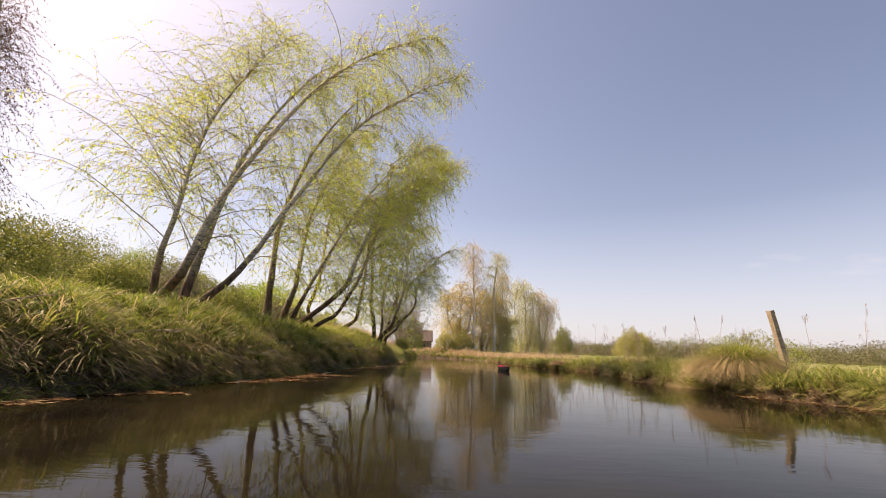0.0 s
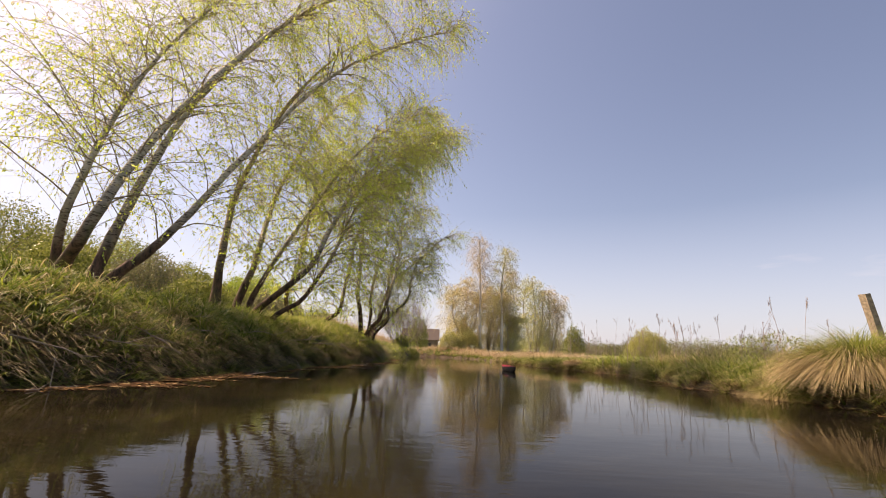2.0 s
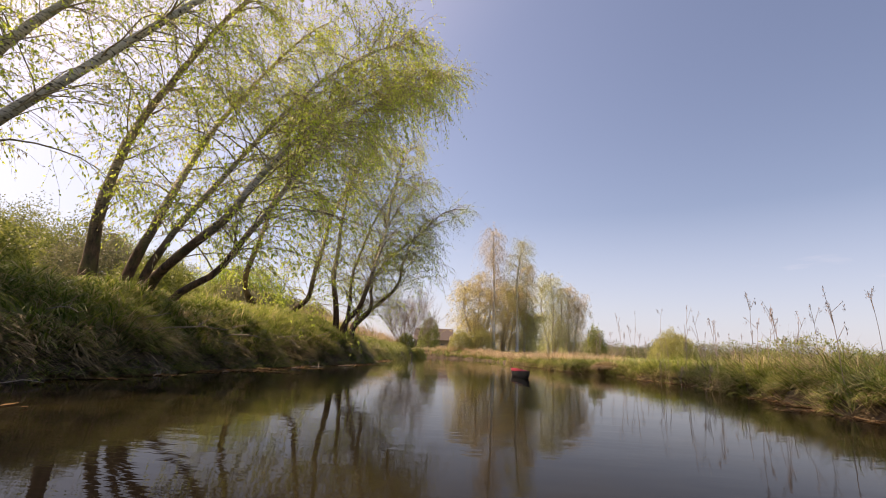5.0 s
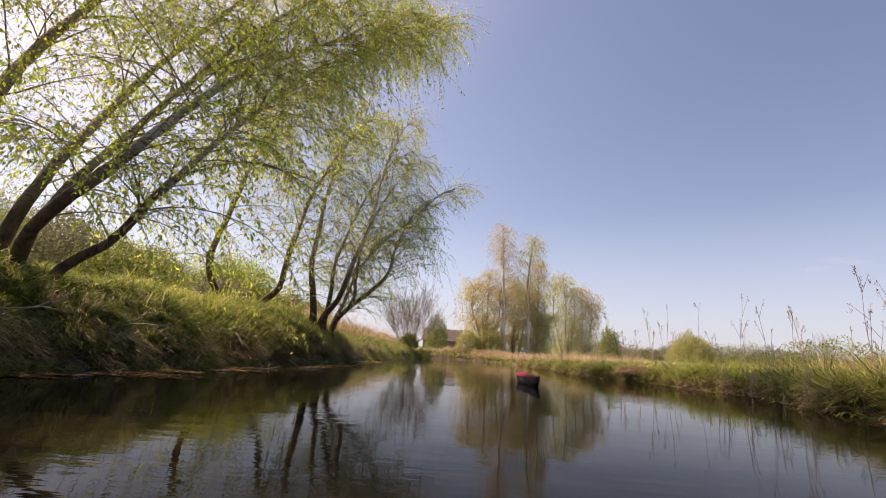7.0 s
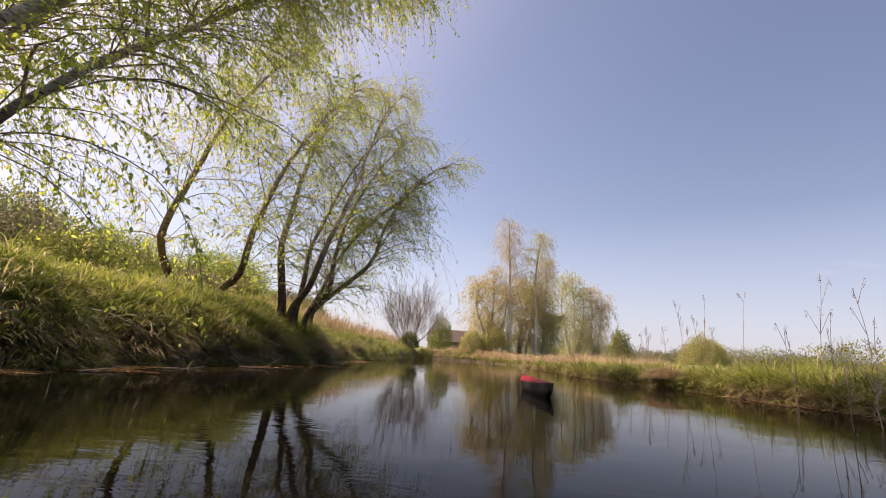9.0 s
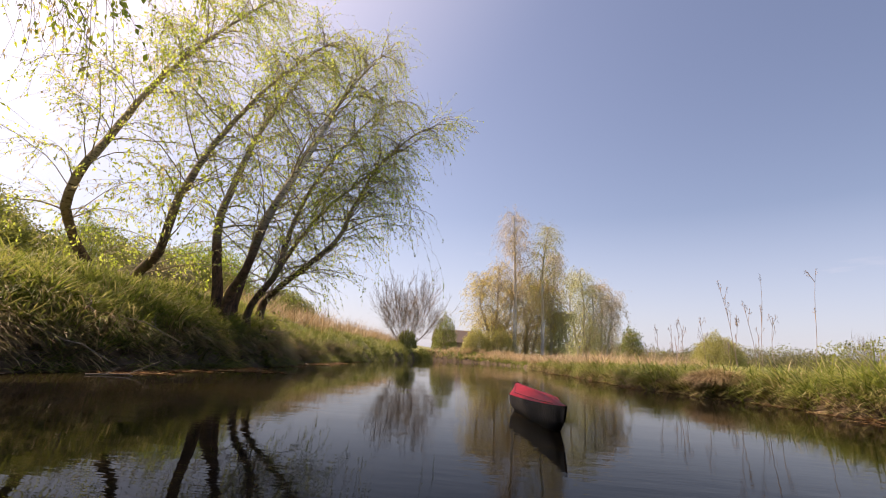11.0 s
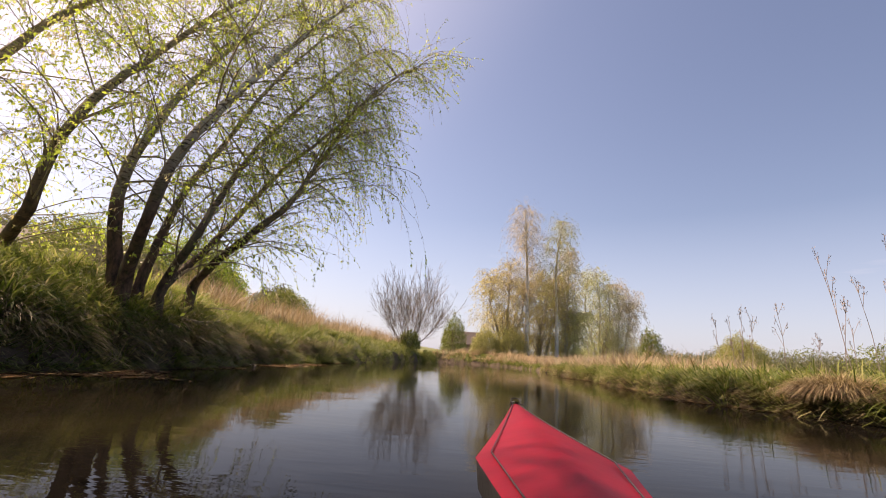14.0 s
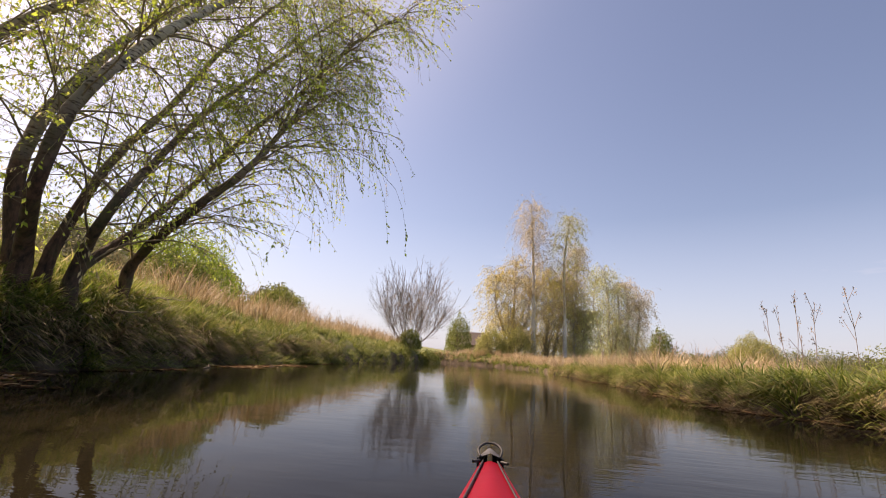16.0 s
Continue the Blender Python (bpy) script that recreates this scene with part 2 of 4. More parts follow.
def water_mat():
    mt = Mat("murky_river_water")
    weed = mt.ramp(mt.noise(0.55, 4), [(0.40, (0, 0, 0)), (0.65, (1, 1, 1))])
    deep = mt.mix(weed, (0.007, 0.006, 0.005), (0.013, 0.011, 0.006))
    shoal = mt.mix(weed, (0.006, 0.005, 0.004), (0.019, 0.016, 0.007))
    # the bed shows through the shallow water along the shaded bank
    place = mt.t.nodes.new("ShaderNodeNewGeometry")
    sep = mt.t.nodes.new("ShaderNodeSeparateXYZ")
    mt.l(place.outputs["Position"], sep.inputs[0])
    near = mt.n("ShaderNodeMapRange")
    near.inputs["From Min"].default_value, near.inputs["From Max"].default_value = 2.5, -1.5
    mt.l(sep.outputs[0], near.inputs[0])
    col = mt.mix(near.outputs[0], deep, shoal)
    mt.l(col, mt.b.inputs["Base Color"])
    mt.b.inputs["Roughness"].default_value = 0.02
    mt.b.inputs["IOR"].default_value = 1.10
    a = mt.noise(1.1, 2, 0.4, (1, 1.3, 1))
    b = mt.noise(5.0, 3, 0.6, (0.55, 1.8, 1))
    calm = mt.ramp(mt.noise(0.22, 2), [(0.35, (0.1, 0.1, 0.1)), (0.7, (1, 1, 1))])
    b2 = mt.mix(1.0, b, calm, "MULTIPLY")
    bb = mt.n("ShaderNodeBump", Strength=0.12, Distance=0.03)
    mt.l(a, bb.inputs["Height"])
    b3 = mt.n("ShaderNodeBump", Strength=0.22, Distance=0.012)
    mt.l(b2, b3.inputs["Height"])
    mt.l(bb.outputs[0], b3.inputs["Normal"])
    mt.l(b3.outputs[0], mt.b.inputs["Normal"])
    return mt.m


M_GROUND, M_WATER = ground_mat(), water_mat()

# ---- mesh helpers ----
rng = np.random.default_rng(7)


def mesh_of(name, verts, faces, mat, smooth=False):
    """A mesh from arrays of places and of equal-sided faces (or a list of such arrays)."""
    verts = np.asarray(verts, np.float32)
    packs = [np.asarray(f, np.int32) for f in (faces if isinstance(faces, list) else [faces]) if len(f)]
    me = bpy.data.meshes.new(name)
    me.vertices.add(len(verts))
    me.vertices.foreach_set("co", verts.ravel())
    loops = np.concatenate([p.ravel() for p in packs])
    sizes = np.concatenate([np.full(len(p), p.shape[1], np.int32) for p in packs])
    me.loops.add(len(loops))
    me.loops.foreach_set("vertex_index", loops)
    me.polygons.add(len(sizes))
    me.polygons.foreach_set("loop_start", np.r_[0, np.cumsum(sizes)[:-1]].astype(np.int32))
    if smooth:
        me.polygons.foreach_set("use_smooth", np.ones(len(sizes), bool))
    me.update(calc_edges=True)
    me.validate()
    me.materials.append(mat)
    return me


def child(name, me, parent, label=""):
    ob = new(name, me)
    ob.parent = parent
    if label:
        tagged(ob, label)
    return ob


def thing(name, label, category, group="", kind="", at=(0, 0, 0)):
    ob = new(name)
    ob.location = at
    ob.empty_display_size = 0.2
    return tagged(ob, label, category, group, kind)


def unit(v):
    return v / np.maximum(np.linalg.norm(v, axis=-1, keepdims=True), 1e-9)


def spline(points, n):
    """n places on a smooth curve through the points."""
    p = np.asarray(points, float)
    k = np.r_[0, np.cumsum(np.linalg.norm(np.diff(p, axis=0), axis=1))]
    m = np.gradient(p, k, axis=0)
    s = np.linspace(0, k[-1], n)
    i = np.clip(np.searchsorted(k, s, side="right") - 1, 0, len(p) - 2)
    h = (k[i + 1] - k[i])[:, None]
    u = ((s - k[i]) / h[:, 0])[:, None]
    return ((2 * u**3 - 3 * u**2 + 1) * p[i] + (u**3 - 2 * u**2 + u) * h * m[i] + (3 * u**2 - 2 * u**3) * p[i + 1] + (u**3 - u**2) * h * m[i + 1])


def tubes(paths, radii, sides):
    """Many tubes at once: paths (k, n, 3), radii (k, n)."""
    paths, radii = np.asarray(paths, float), np.asarray(radii, float)
    k, n, _ = paths.shape
    tan = unit(np.gradient(paths, axis=1))
    axes = np.eye(3)[np.abs(tan).max(1).argmin(1)]
    ref = np.broadcast_to(axes[:, None], tan.shape)
    u = unit(np.cross(tan, ref))
    v = np.cross(tan, u)
    a = np.linspace(0, 2 * np.pi, sides, endpoint=False)
    ring = u[:, :, None] * np.cos(a)[:, None] + v[:, :, None] * np.sin(a)[:, None]
    verts = (paths[:, :, None] + ring * radii[:, :, None, None]).reshape(-1, 3)
    base = (np.arange(k)[:, None, None] * n + np.arange(n - 1)[None, :, None]) * sides
    j = np.arange(sides)[None, None]
    jn = (j + 1) % sides
    faces = np.stack([base + j, base + jn, base + sides + jn, base + sides + j], -1).reshape(-1, 4)
    return verts, faces


def trunk_mesh(points, r0, r1, mat, sides=10, n=40, flare=1.6):
    path = spline(points, n)
    s = np.linspace(0, 1, n)
    r = r0 * (1 - s) ** 0.8 + r1 * s
    r *= 1 + (flare - 1) * np.exp(-s * 22)
    r *= 1 + 0.03 * np.sin(s * 60 + points[0][0] * 9) + 0.02 * np.sin(s * 143)
    path += rng.normal(0, 0.006, path.shape)
    v, f = tubes(path[None], r[None], sides)
    v = v + rng.normal(0, 0.05, v.shape) * np.repeat(r, sides)[:, None]
    return mesh_of("trunk", v, f, mat, True), path


def cards(at, along, length, width, bend=0.0):
    """A four-cornered pointed leaf at each place: along gives its direction."""
    k = len(at)
    side = unit(np.cross(along, rng.normal(0, 1, (k, 3))))
    length, width = np.broadcast_to(length, k)[:, None], np.broadcast_to(width, k)[:, None]
    mid = at + along * length * 0.45
    tip = at + along * length + np.array([0, 0, -1.0]) * bend * length
    v = np.stack([at, mid + side * width * 0.5, tip, mid - side * width * 0.5], 1).reshape(-1, 3)
    return v, np.arange(4 * k).reshape(-1, 4)


def grow(path, first, count, reach, up, droop, lean, nodes=9, along=0.35):
    """Branches from a stem: (count, nodes, 3). They leave upward and bend down under their weight."""
    n = len(path)
    s = first + (1 - first) * rng.random(count) ** 0.85
    i = np.clip((s * (n - 1)).astype(int), 0, n - 2)
    start = path[i] + (path[i + 1] - path[i]) * rng.random((count, 1))
    ang = rng.random(count) * 2 * np.pi
    d = np.stack([np.cos(ang), np.sin(ang), np.zeros(count)], 1) + np.asarray(lean)
    d = unit(d)
    tilt = up + rng.normal(0, 0.22, count)
    d = unit(d * np.cos(tilt)[:, None] + np.array([0, 0, 1.0]) * np.sin(tilt)[:, None] + along * unit(path[i + 1] - path[i]))
    length = reach * (0.45 + 0.75 * rng.random(count)) * (1.15 - 0.75 * (s - first) / (1 - first))
    step = length / (nodes - 1)
    out = [start]
    for j in range(nodes - 1):
        d = unit(d + np.array([0, 0, -1.0]) * (droop * (0.3 + 1.4 * j / nodes) / nodes * 3)[..., None] + rng.normal(0, 0.10, d.shape)) if np.ndim(droop) else unit(d + np.array([0, 0, -droop * (0.3 + 1.4 * j / nodes) / nodes * 3]) + rng.normal(0, 0.10, d.shape))
        out.append(out[-1] + d * step[:, None])
    return np.stack(out, 1)


def hang(branches, per, length, pull, spread=0.5, first=2, nodes=5):
    """Twigs off the branches, pulled down: (many, nodes, 3)."""
    k, n, _ = branches.shape
    b = np.repeat(np.arange(k), per)
    j = rng.integers(first, n - 1, len(b))
    start = branches[b, j] + (branches[b, j + 1] - branches[b, j]) * rng.random((len(b), 1))
    d = unit(unit(branches[b, j + 1] - branches[b, j]) + rng.normal(0, spread, start.shape))
    step = length * (0.4 + 0.9 * rng.random(len(b))) / (nodes - 1)
    out = [start]
    for _ in range(nodes - 1):
        d = unit(d + np.array([0, 0, -pull]) + rng.normal(0, 0.12, d.shape))
        out.append(out[-1] + d * step[:, None])
    return np.stack(out, 1)


def leaves_on(twigs, per, size, mat, name, wide=0.42, fall=0.45):
    k, n, _ = twigs.shape
    b = np.repeat(np.arange(k), per)
    u = rng.random(len(b)) ** 0.8 * (n - 1)
    j = np.minimum(u.astype(int), n - 2)
    at = twigs[b, j] + (twigs[b, j + 1] - twigs[b, j]) * (u - j)[:, None]
    along = unit(unit(twigs[b, j + 1] - twigs[b, j]) * 0.6 + rng.normal(0, 0.7, at.shape) + np.array([0, 0, -fall]))
    ln = size * (0.55 + 0.8 * rng.random(len(b)))
    v, f = cards(at, along, ln, ln * wide, 0.15)
    return mesh_of(name, v, f, mat)


def wood_mesh(name, branches, twigs, rb, rt, mat):
    taper = np.linspace(1, 0.25, branches.shape[1])
    v1, f1 = tubes(branches, rb[:, None] * taper[None], 4)
    v2, f2 = tubes(twigs, np.broadcast_to(rt * np.linspace(1, 0.5, twigs.shape[1]), twigs.shape[:2]), 3)
    return mesh_of(name, np.r_[v1, v2], np.r_[f1, f2 + len(v1)], mat)


def blades(at, height, width, lean, curl, segs=3):
    """Grass blades: at (k,3), height (k), lean (k,3) sideways push, curl: how far they bend over."""
    k = len(at)
    d = unit(np.array([0, 0, 1.0]) + lean)
    flat = unit(lean * np.array([1, 1, 0]) + 1e-6)
    side = unit(np.cross(flat + rng.normal(0, 0.5, (k, 3)) * np.array([1, 1, 0]), np.array([0, 0, 1.0])))
    out, cur = [], at.copy()
    for j in range(segs + 1):
        w = width * (1 - j / segs) ** 0.7 * 0.5
        if j < segs:
            out += [cur - side * w[:, None], cur + side * w[:, None]]
            d = unit(d + (flat * 0.9 + np.array([0, 0, -1.0])) * (curl * (0.35 + 0.65 * j))[:, None] / segs)
            cur = cur + d * (height / segs)[:, None]
        else:
            out.append(cur)
    v = np.stack(out, 1).reshape(-1, 3)
    m = 2 * segs + 1
    b = np.arange(k)[:, None] * m
    quads = np.concatenate([b + np.array([[2 * j, 2 * j + 1, 2 * j + 3, 2 * j + 2]]) for j in range(segs - 1)])
    tris = b + np.array([[2 * segs - 2, 2 * segs - 1, 2 * segs]])
    return v, [quads, tris]


# ---- the lie of the land ----
LEFT_EDGE = [(-80, -8.0), (-10, -6.0), (0, -5.0), (6, -4.3), (10, -3.7), (13, -3.5), (19, -3.3), (23, -3.0), (26, -2.65), (29, -2.85), (32, -3.5), (38, -4.1), (42, -4.1), (48, -4.4), (56, -4.6), (61, -4.4), (65, -6.0), (69, -13), (74, -34), (78, -90), (82, -900)]
RIGHT_EDGE = [(-80, 9.0), (-10, 8.4), (0, 7.6), (8, 7.2), (12, 6.9), (15, 6.7), (18, 7.3), (22, 8.0), (26, 7.5), (28.5, 6.5), (30, 6.2), (34, 6.0), (42, 5.5), (50, 5.2), (58, 4.6), (64, 3.4), (69, 0.8), (73, -5), (77, -16), (82, -36), (88, -95), (92, -900)]
LY, LX = np.array(LEFT_EDGE).T
RY, RX = np.array(RIGHT_EDGE).T


def wobble(y, a, seed):
    return a * (np.sin(y * 1.3 + seed) + 0.6 * np.sin(y * 3.1 + 2 * seed) + 0.4 * np.sin(y * 7.3 + 3 * seed))


def left_x(y):
    return np.interp(y, LY, LX) + wobble(y, 0.10, 1.0)


def right_x(y):
    return np.interp(y, RY, RX) + wobble(y, 0.12, 4.0)


def ground_z(x, y):
    x, y = np.asarray(x, float), np.asarray(y, float)
    dl, dr = left_x(y) - x, x - right_x(y)
    far = np.clip((y - 36) / 20, 0, 1)
    # the bank stands steeper under the feet of the last trees
    dl = dl * (1 + 0.35 * np.exp(-((y - 28.5) / 3.2) ** 2) * (dl > 0))
    left = np.interp(dl, [-3, -0.6, -0.1, 0.2, 0.42, 0.6, 1.0, 1.6, 2.4, 3, 5, 12, 60], [-0.9, -0.4, -0.05, 0.08, 0.34, 0.52, 0.84, 1.16, 1.42, 1.58, 1.74, 1.80, 2.0])
    left_low = np.interp(dl, [-3, -0.6, 0, 0.3, 1.0, 3, 12, 60], [-0.9, -0.5, -0.06, 0.55, 1.1, 1.5, 1.9, 2.4])
    left = left * (1 - far) + left_low * far
    right = np.interp(dr, [-3, -0.5, 0, 0.10, 0.35, 1.2, 3, 20], [-0.9, -0.45, -0.06, 0.20, 0.31, 0.35, 0.38, 0.45])
    right = right + np.where(dr > 0, np.clip((y - 62) / 10, 0, 1) * np.clip(dr / 2, 0, 1) * 0.8, 0)
    right = right + np.where(dr > 0, np.interp(np.hypot(x, y - 20), [45, 150, 250, 400, 3000], [0, -0.1, 0.0, 0.2, 3]), 0)
    z = np.where(dl > dr, left, right)
    z = z + np.where(np.maximum(dl, dr) > 0, np.clip(-x - 15, 0, 60) * 0.14, 0)
    bumps = 0.06 * np.sin(x * 1.7 + 0.5 * y) * np.sin(y * 1.3) + 0.03 * np.sin(x * 4.1) * np.sin(y * 3.7 + x)
    return z + np.where(np.maximum(dl, dr) > 0.3, bumps, 0)


def spread_axis(lo, hi, fine, step, grow_by=1.18):
    a, b = fine
    mid = np.arange(a, b + step, step)
    up, s = [b], step
    while up[-1] < hi:
        s *= grow_by
        up.append(up[-1] + s)
    dn, s = [a], step
    while dn[-1] > lo:
        s *= grow_by
        dn.append(dn[-1] - s)
    return np.r_[dn[:0:-1], mid, up[1:]]


gx, gy = spread_axis(-2500, 2500, (-14, 13), 0.2), spread_axis(-900, 3500, (-6, 76), 0.35)
X, Y = np.meshgrid(gx, gy)
V = np.stack([X, Y, ground_z(X, Y)], -1).reshape(-1, 3)
nx, ny = len(gx), len(gy)
I = (np.arange(ny - 1)[:, None] * nx + np.arange(nx - 1)[None]).ravel()
F = np.stack([I, I + 1, I + nx + 1, I + nx], 1)
tagged(new("ground", mesh_of("ground", V, F, M_GROUND, True)), "grassy river banks, rising hillside and flat meadow", "ground", kind="structure")

wy = np.arange(-80, 92, 1.0)
wl_, wr_ = np.interp(wy, LY, LX) - 1.2, np.interp(wy, RY, RX) + 1.2
cols = 16
U = np.linspace(0, 1, cols)
WV = np.stack([wl_[:, None] * (1 - U) + wr_[:, None] * U, np.repeat(wy[:, None], cols, 1), np.zeros((len(wy), cols))], -1).reshape(-1, 3)
I = (np.arange(len(wy) - 1)[:, None] * cols + np.arange(cols - 1)[None]).ravel()
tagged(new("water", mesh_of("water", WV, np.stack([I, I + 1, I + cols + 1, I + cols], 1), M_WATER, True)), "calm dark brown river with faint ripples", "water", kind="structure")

# ---- the leaning trees of the near bank ----


def bank_tree(stems, label, mat=M_BARK, leaf=M_LEAF, group="leaning trees on the bank", ext=1.0, lean=(0.25, -0.05, 0), droop=0.62, airy=0.95, per=10, pull=0.26, first=0.12, veil=0.5, veil_from=0.42, veil_to=0.9, leafsize=0.074):
    """A tree of one or several stems. A stem: places, foot radius, branches, reach, density of leaves."""
    root = thing("tree", label, "tree", group, at=tuple(stems[0][0][0]))
    inv = Matrix.Translation(-root.location)
    for pts, r0, count, reach, dens in stems:
        pts = [tuple(np.array(pts[0]) - (0, 0, 0.8))] + list(pts)
        end, way = np.array(pts[-1]), np.array(pts[-1]) - np.array(pts[-2])
        pts += [tuple(end + (way * 0.75 + (0.15, 0, -0.1)) * ext), tuple(end + (way * 1.4 + (0.5, 0, -0.4)) * ext)]
        me, path = trunk_mesh(pts, r0, 0.012, mat, flare=2.0)
        t = child("trunk", me, root)
        t.matrix_parent_inverse = inv
        br = grow(path, first, int(count * 1.3), reach, 0.50, droop, lean, along=0.40)
        tw = hang(br, max(3, int(14 * dens * airy)), 1.15, pull)
        side = hang(br, max(3, int(7 * airy)), 1.1, 0.14, 0.8, 1)
        tw = np.concatenate([tw, side])
        # the long weeping sprays of the river side
        sweep = grow(path, veil_from, int(count * veil), reach, 0.25, 0.75, (veil_to, -0.25, 0), along=0.5)
        shed = hang(sweep, int(11 * dens), 1.35, 0.42, 0.45, 1)
        br, tw = np.concatenate([br, sweep]), np.concatenate([tw, shed])
        rb = 0.008 + 0.016 * rng.random(len(br))
        w = child("limb", wood_mesh("limb", br, tw, rb, 0.0034, M_TWIG), root)
        w.matrix_parent_inverse = inv
        cut = int(len(tw) * 0.74)
        mixed = rng.permutation(len(tw))
        c = child("crown", leaves_on(tw[mixed[:cut]], per, leafsize, leaf, "crown", 0.52), root)
        c.matrix_parent_inverse = inv
        c = child("catkin_spray", leaves_on(tw[mixed[cut:]], per, leafsize, M_LEAF_OLIVE, "catkin_spray", 0.34, 0.9), root, "hanging brownish catkins and buds")
        c.matrix_parent_inverse = inv
    return root


A_LABEL = "tall leaning tree with drooping fresh green twigs"
bank_tree([([(-9.9, 15.0, 2.1), (-9.6, 14.6, 3.7), (-9.4, 14.7, 5.1), (-9.9, 15.9, 7.5), (-10.1, 17.2, 10.2), (-9.6, 18.4, 13.0)], 0.11, 100, 4.8, 0.8)], "slender leaning tree with pale green young leaves", lean=(-0.45, 0, 0), droop=0.4, airy=1.1, per=10, veil=0.7, veil_from=0.25, veil_to=-0.9)
bank_tree([
    ([(-9.2, 14.4, 2.0), (-8.2, 13.7, 3.0), (-8.0, 14.3, 4.8), (-7.55, 15.1, 6.9), (-6.95, 15.8, 8.7), (-5.9, 17.2, 11.6), (-4.4, 18.6, 14.2), (-2.6, 20.0, 16.2)], 0.135, 90, 3.4, 1.0)], A_LABEL, lean=(0.1, 0, 0), droop=0.5, ext=0.6, airy=0.55, veil=0.55, veil_from=0.55)
bank_tree([
    ([(-8.95, 15.2, 2.0), (-8.7, 15.4, 3.8), (-8.7, 16.2, 5.9), (-8.7, 17.4, 8.4), (-8.3, 18.9, 11.2), (-7.6, 20.0, 13.4)], 0.145, 60, 3.0, 1.0),
    ([(-8.05, 14.5, 1.85), (-7.2, 14.6, 2.75), (-6.5, 15.05, 4.05), (-6.15, 15.9, 5.55), (-5.6, 16.5, 6.9), (-5.0, 17.5, 8.8), (-3.8, 18.8, 11.2), (-2.2, 20.4, 13.4)], 0.11, 80, 3.2, 1.0)],
    "two-stemmed leaning tree with dark foot and pale upper bark", lean=(0.1, 0, 0), airy=0.5, veil=0.42, veil_from=0.55)
bank_tree([([(-7.14, 18.2, 1.85), (-7.12, 18.15, 3.6), (-7.35, 18.9, 5.9), (-7.2, 19.8, 8.1), (-6.5, 20.6, 10.8), (-5.6, 21.3, 12.8)], 0.14, 60, 2.9, 1.0)], "slim upright tree with dark bark and young leaves", M_BARK_BROWN)
bank_tree([
    ([(-6.73, 18.8, 1.7), (-6.35, 18.9, 3.15), (-6.55, 19.9, 4.95), (-6.7, 21.1, 7.0), (-6.4, 22.4, 9.4), (-5.8, 23.4, 11.6)], 0.12, 52, 2.8, 1.0),
    ([(-6.3, 18.8, 1.7), (-5.9, 18.9, 2.9), (-5.3, 19.6, 4.7), (-4.5, 20.4, 6.8), (-3.5, 21.4, 9.0), (-2.6, 22.2, 10.4)], 0.09, 60, 2.9, 1.2),
    ([(-5.99, 18.55, 1.45), (-4.95, 17.85, 2.2), (-4.0, 17.9, 3.15), (-3.8, 18.6, 4.3), (-3.5, 19.7, 5.9), (-3.1, 21.6, 8.0), (-2.0, 23.2, 9.8)], 0.11, 74, 3.0, 1.3),
    ([(-5.42, 18.7, 1.4), (-4.45, 18.7, 2.1), (-3.97, 18.9, 2.98), (-3.65, 19.4, 4.0), (-3.5, 21.0, 6.0), (-2.9, 22.4, 8.0), (-1.9, 23.6, 9.6)], 0.08, 66, 2.9, 1.3)],
    "many-stemmed leaning tree hanging over the water", airy=0.78, droop=0.55)
bank_tree([([(-8.05, 28.3, 1.9), (-8.35, 27.8, 3.0), (-7.95, 27.0, 3.7), (-7.65, 26.9, 4.5), (-7.7, 27.4, 5.5), (-7.8, 28.2, 7.2), (-8.1, 29.6, 9.4), (-7.7, 31.4, 12.5)], 0.125, 60, 2.9, 0.9)], "tree with a bowed foot and sparse young leaves", M_BARK_BROWN, ext=0.7, airy=1.1, per=12, veil=0.7, droop=0.5, pull=0.24, first=0.05)
bank_tree([([(-6.18, 27.5, 1.75), (-5.2, 27.05, 2.54), (-5.05, 27.05, 3.58), (-4.95, 27.4, 4.75), (-5.05, 28.5, 6.5), (-4.8, 29.5, 8.3), (-4.3, 31.0, 10.6)], 0.11, 56, 2.6, 1.0)], "slender curved tree with bright young leaves", M_BARK_BROWN, ext=0.6, lean=(-0.1, 0, 0), airy=0.85, droop=0.5, pull=0.24, first=0.05)
bank_tree([
    ([(-4.2, 28.05, 1.45), (-4.25, 27.8, 2.6), (-4.5, 28.0, 3.43), (-4.6, 28.55, 4.85), (-4.9, 29.7, 6.8), (-5.2, 31.9, 9.9)], 0.12, 58, 2.7, 1.0),
    ([(-3.82, 27.85, 1.4), (-3.0, 27.15, 2.3), (-2.72, 27.05, 3.15), (-2.5, 27.5, 4.4), (-2.4, 28.2, 5.55), (-2.6, 30.0, 7.9), (-2.55, 32.2, 10.8)], 0.10, 62, 2.7, 1.0),
    ([(-3.82, 28.2, 1.4), (-3.8, 28.5, 2.6), (-4.0, 29.2, 3.9), (-3.9, 29.8, 5.0), (-3.5, 30.5, 6.9), (-2.9, 31.2, 8.6)], 0.09, 48, 2.6, 1.0)],
    "thick-footed leaning tree with three mottled stems", M_BARK, ext=0.7, lean=(0.05, 0, 0), airy=0.33, droop=0.38, pull=0.2, per=15, leafsize=0.056, veil=0.28)
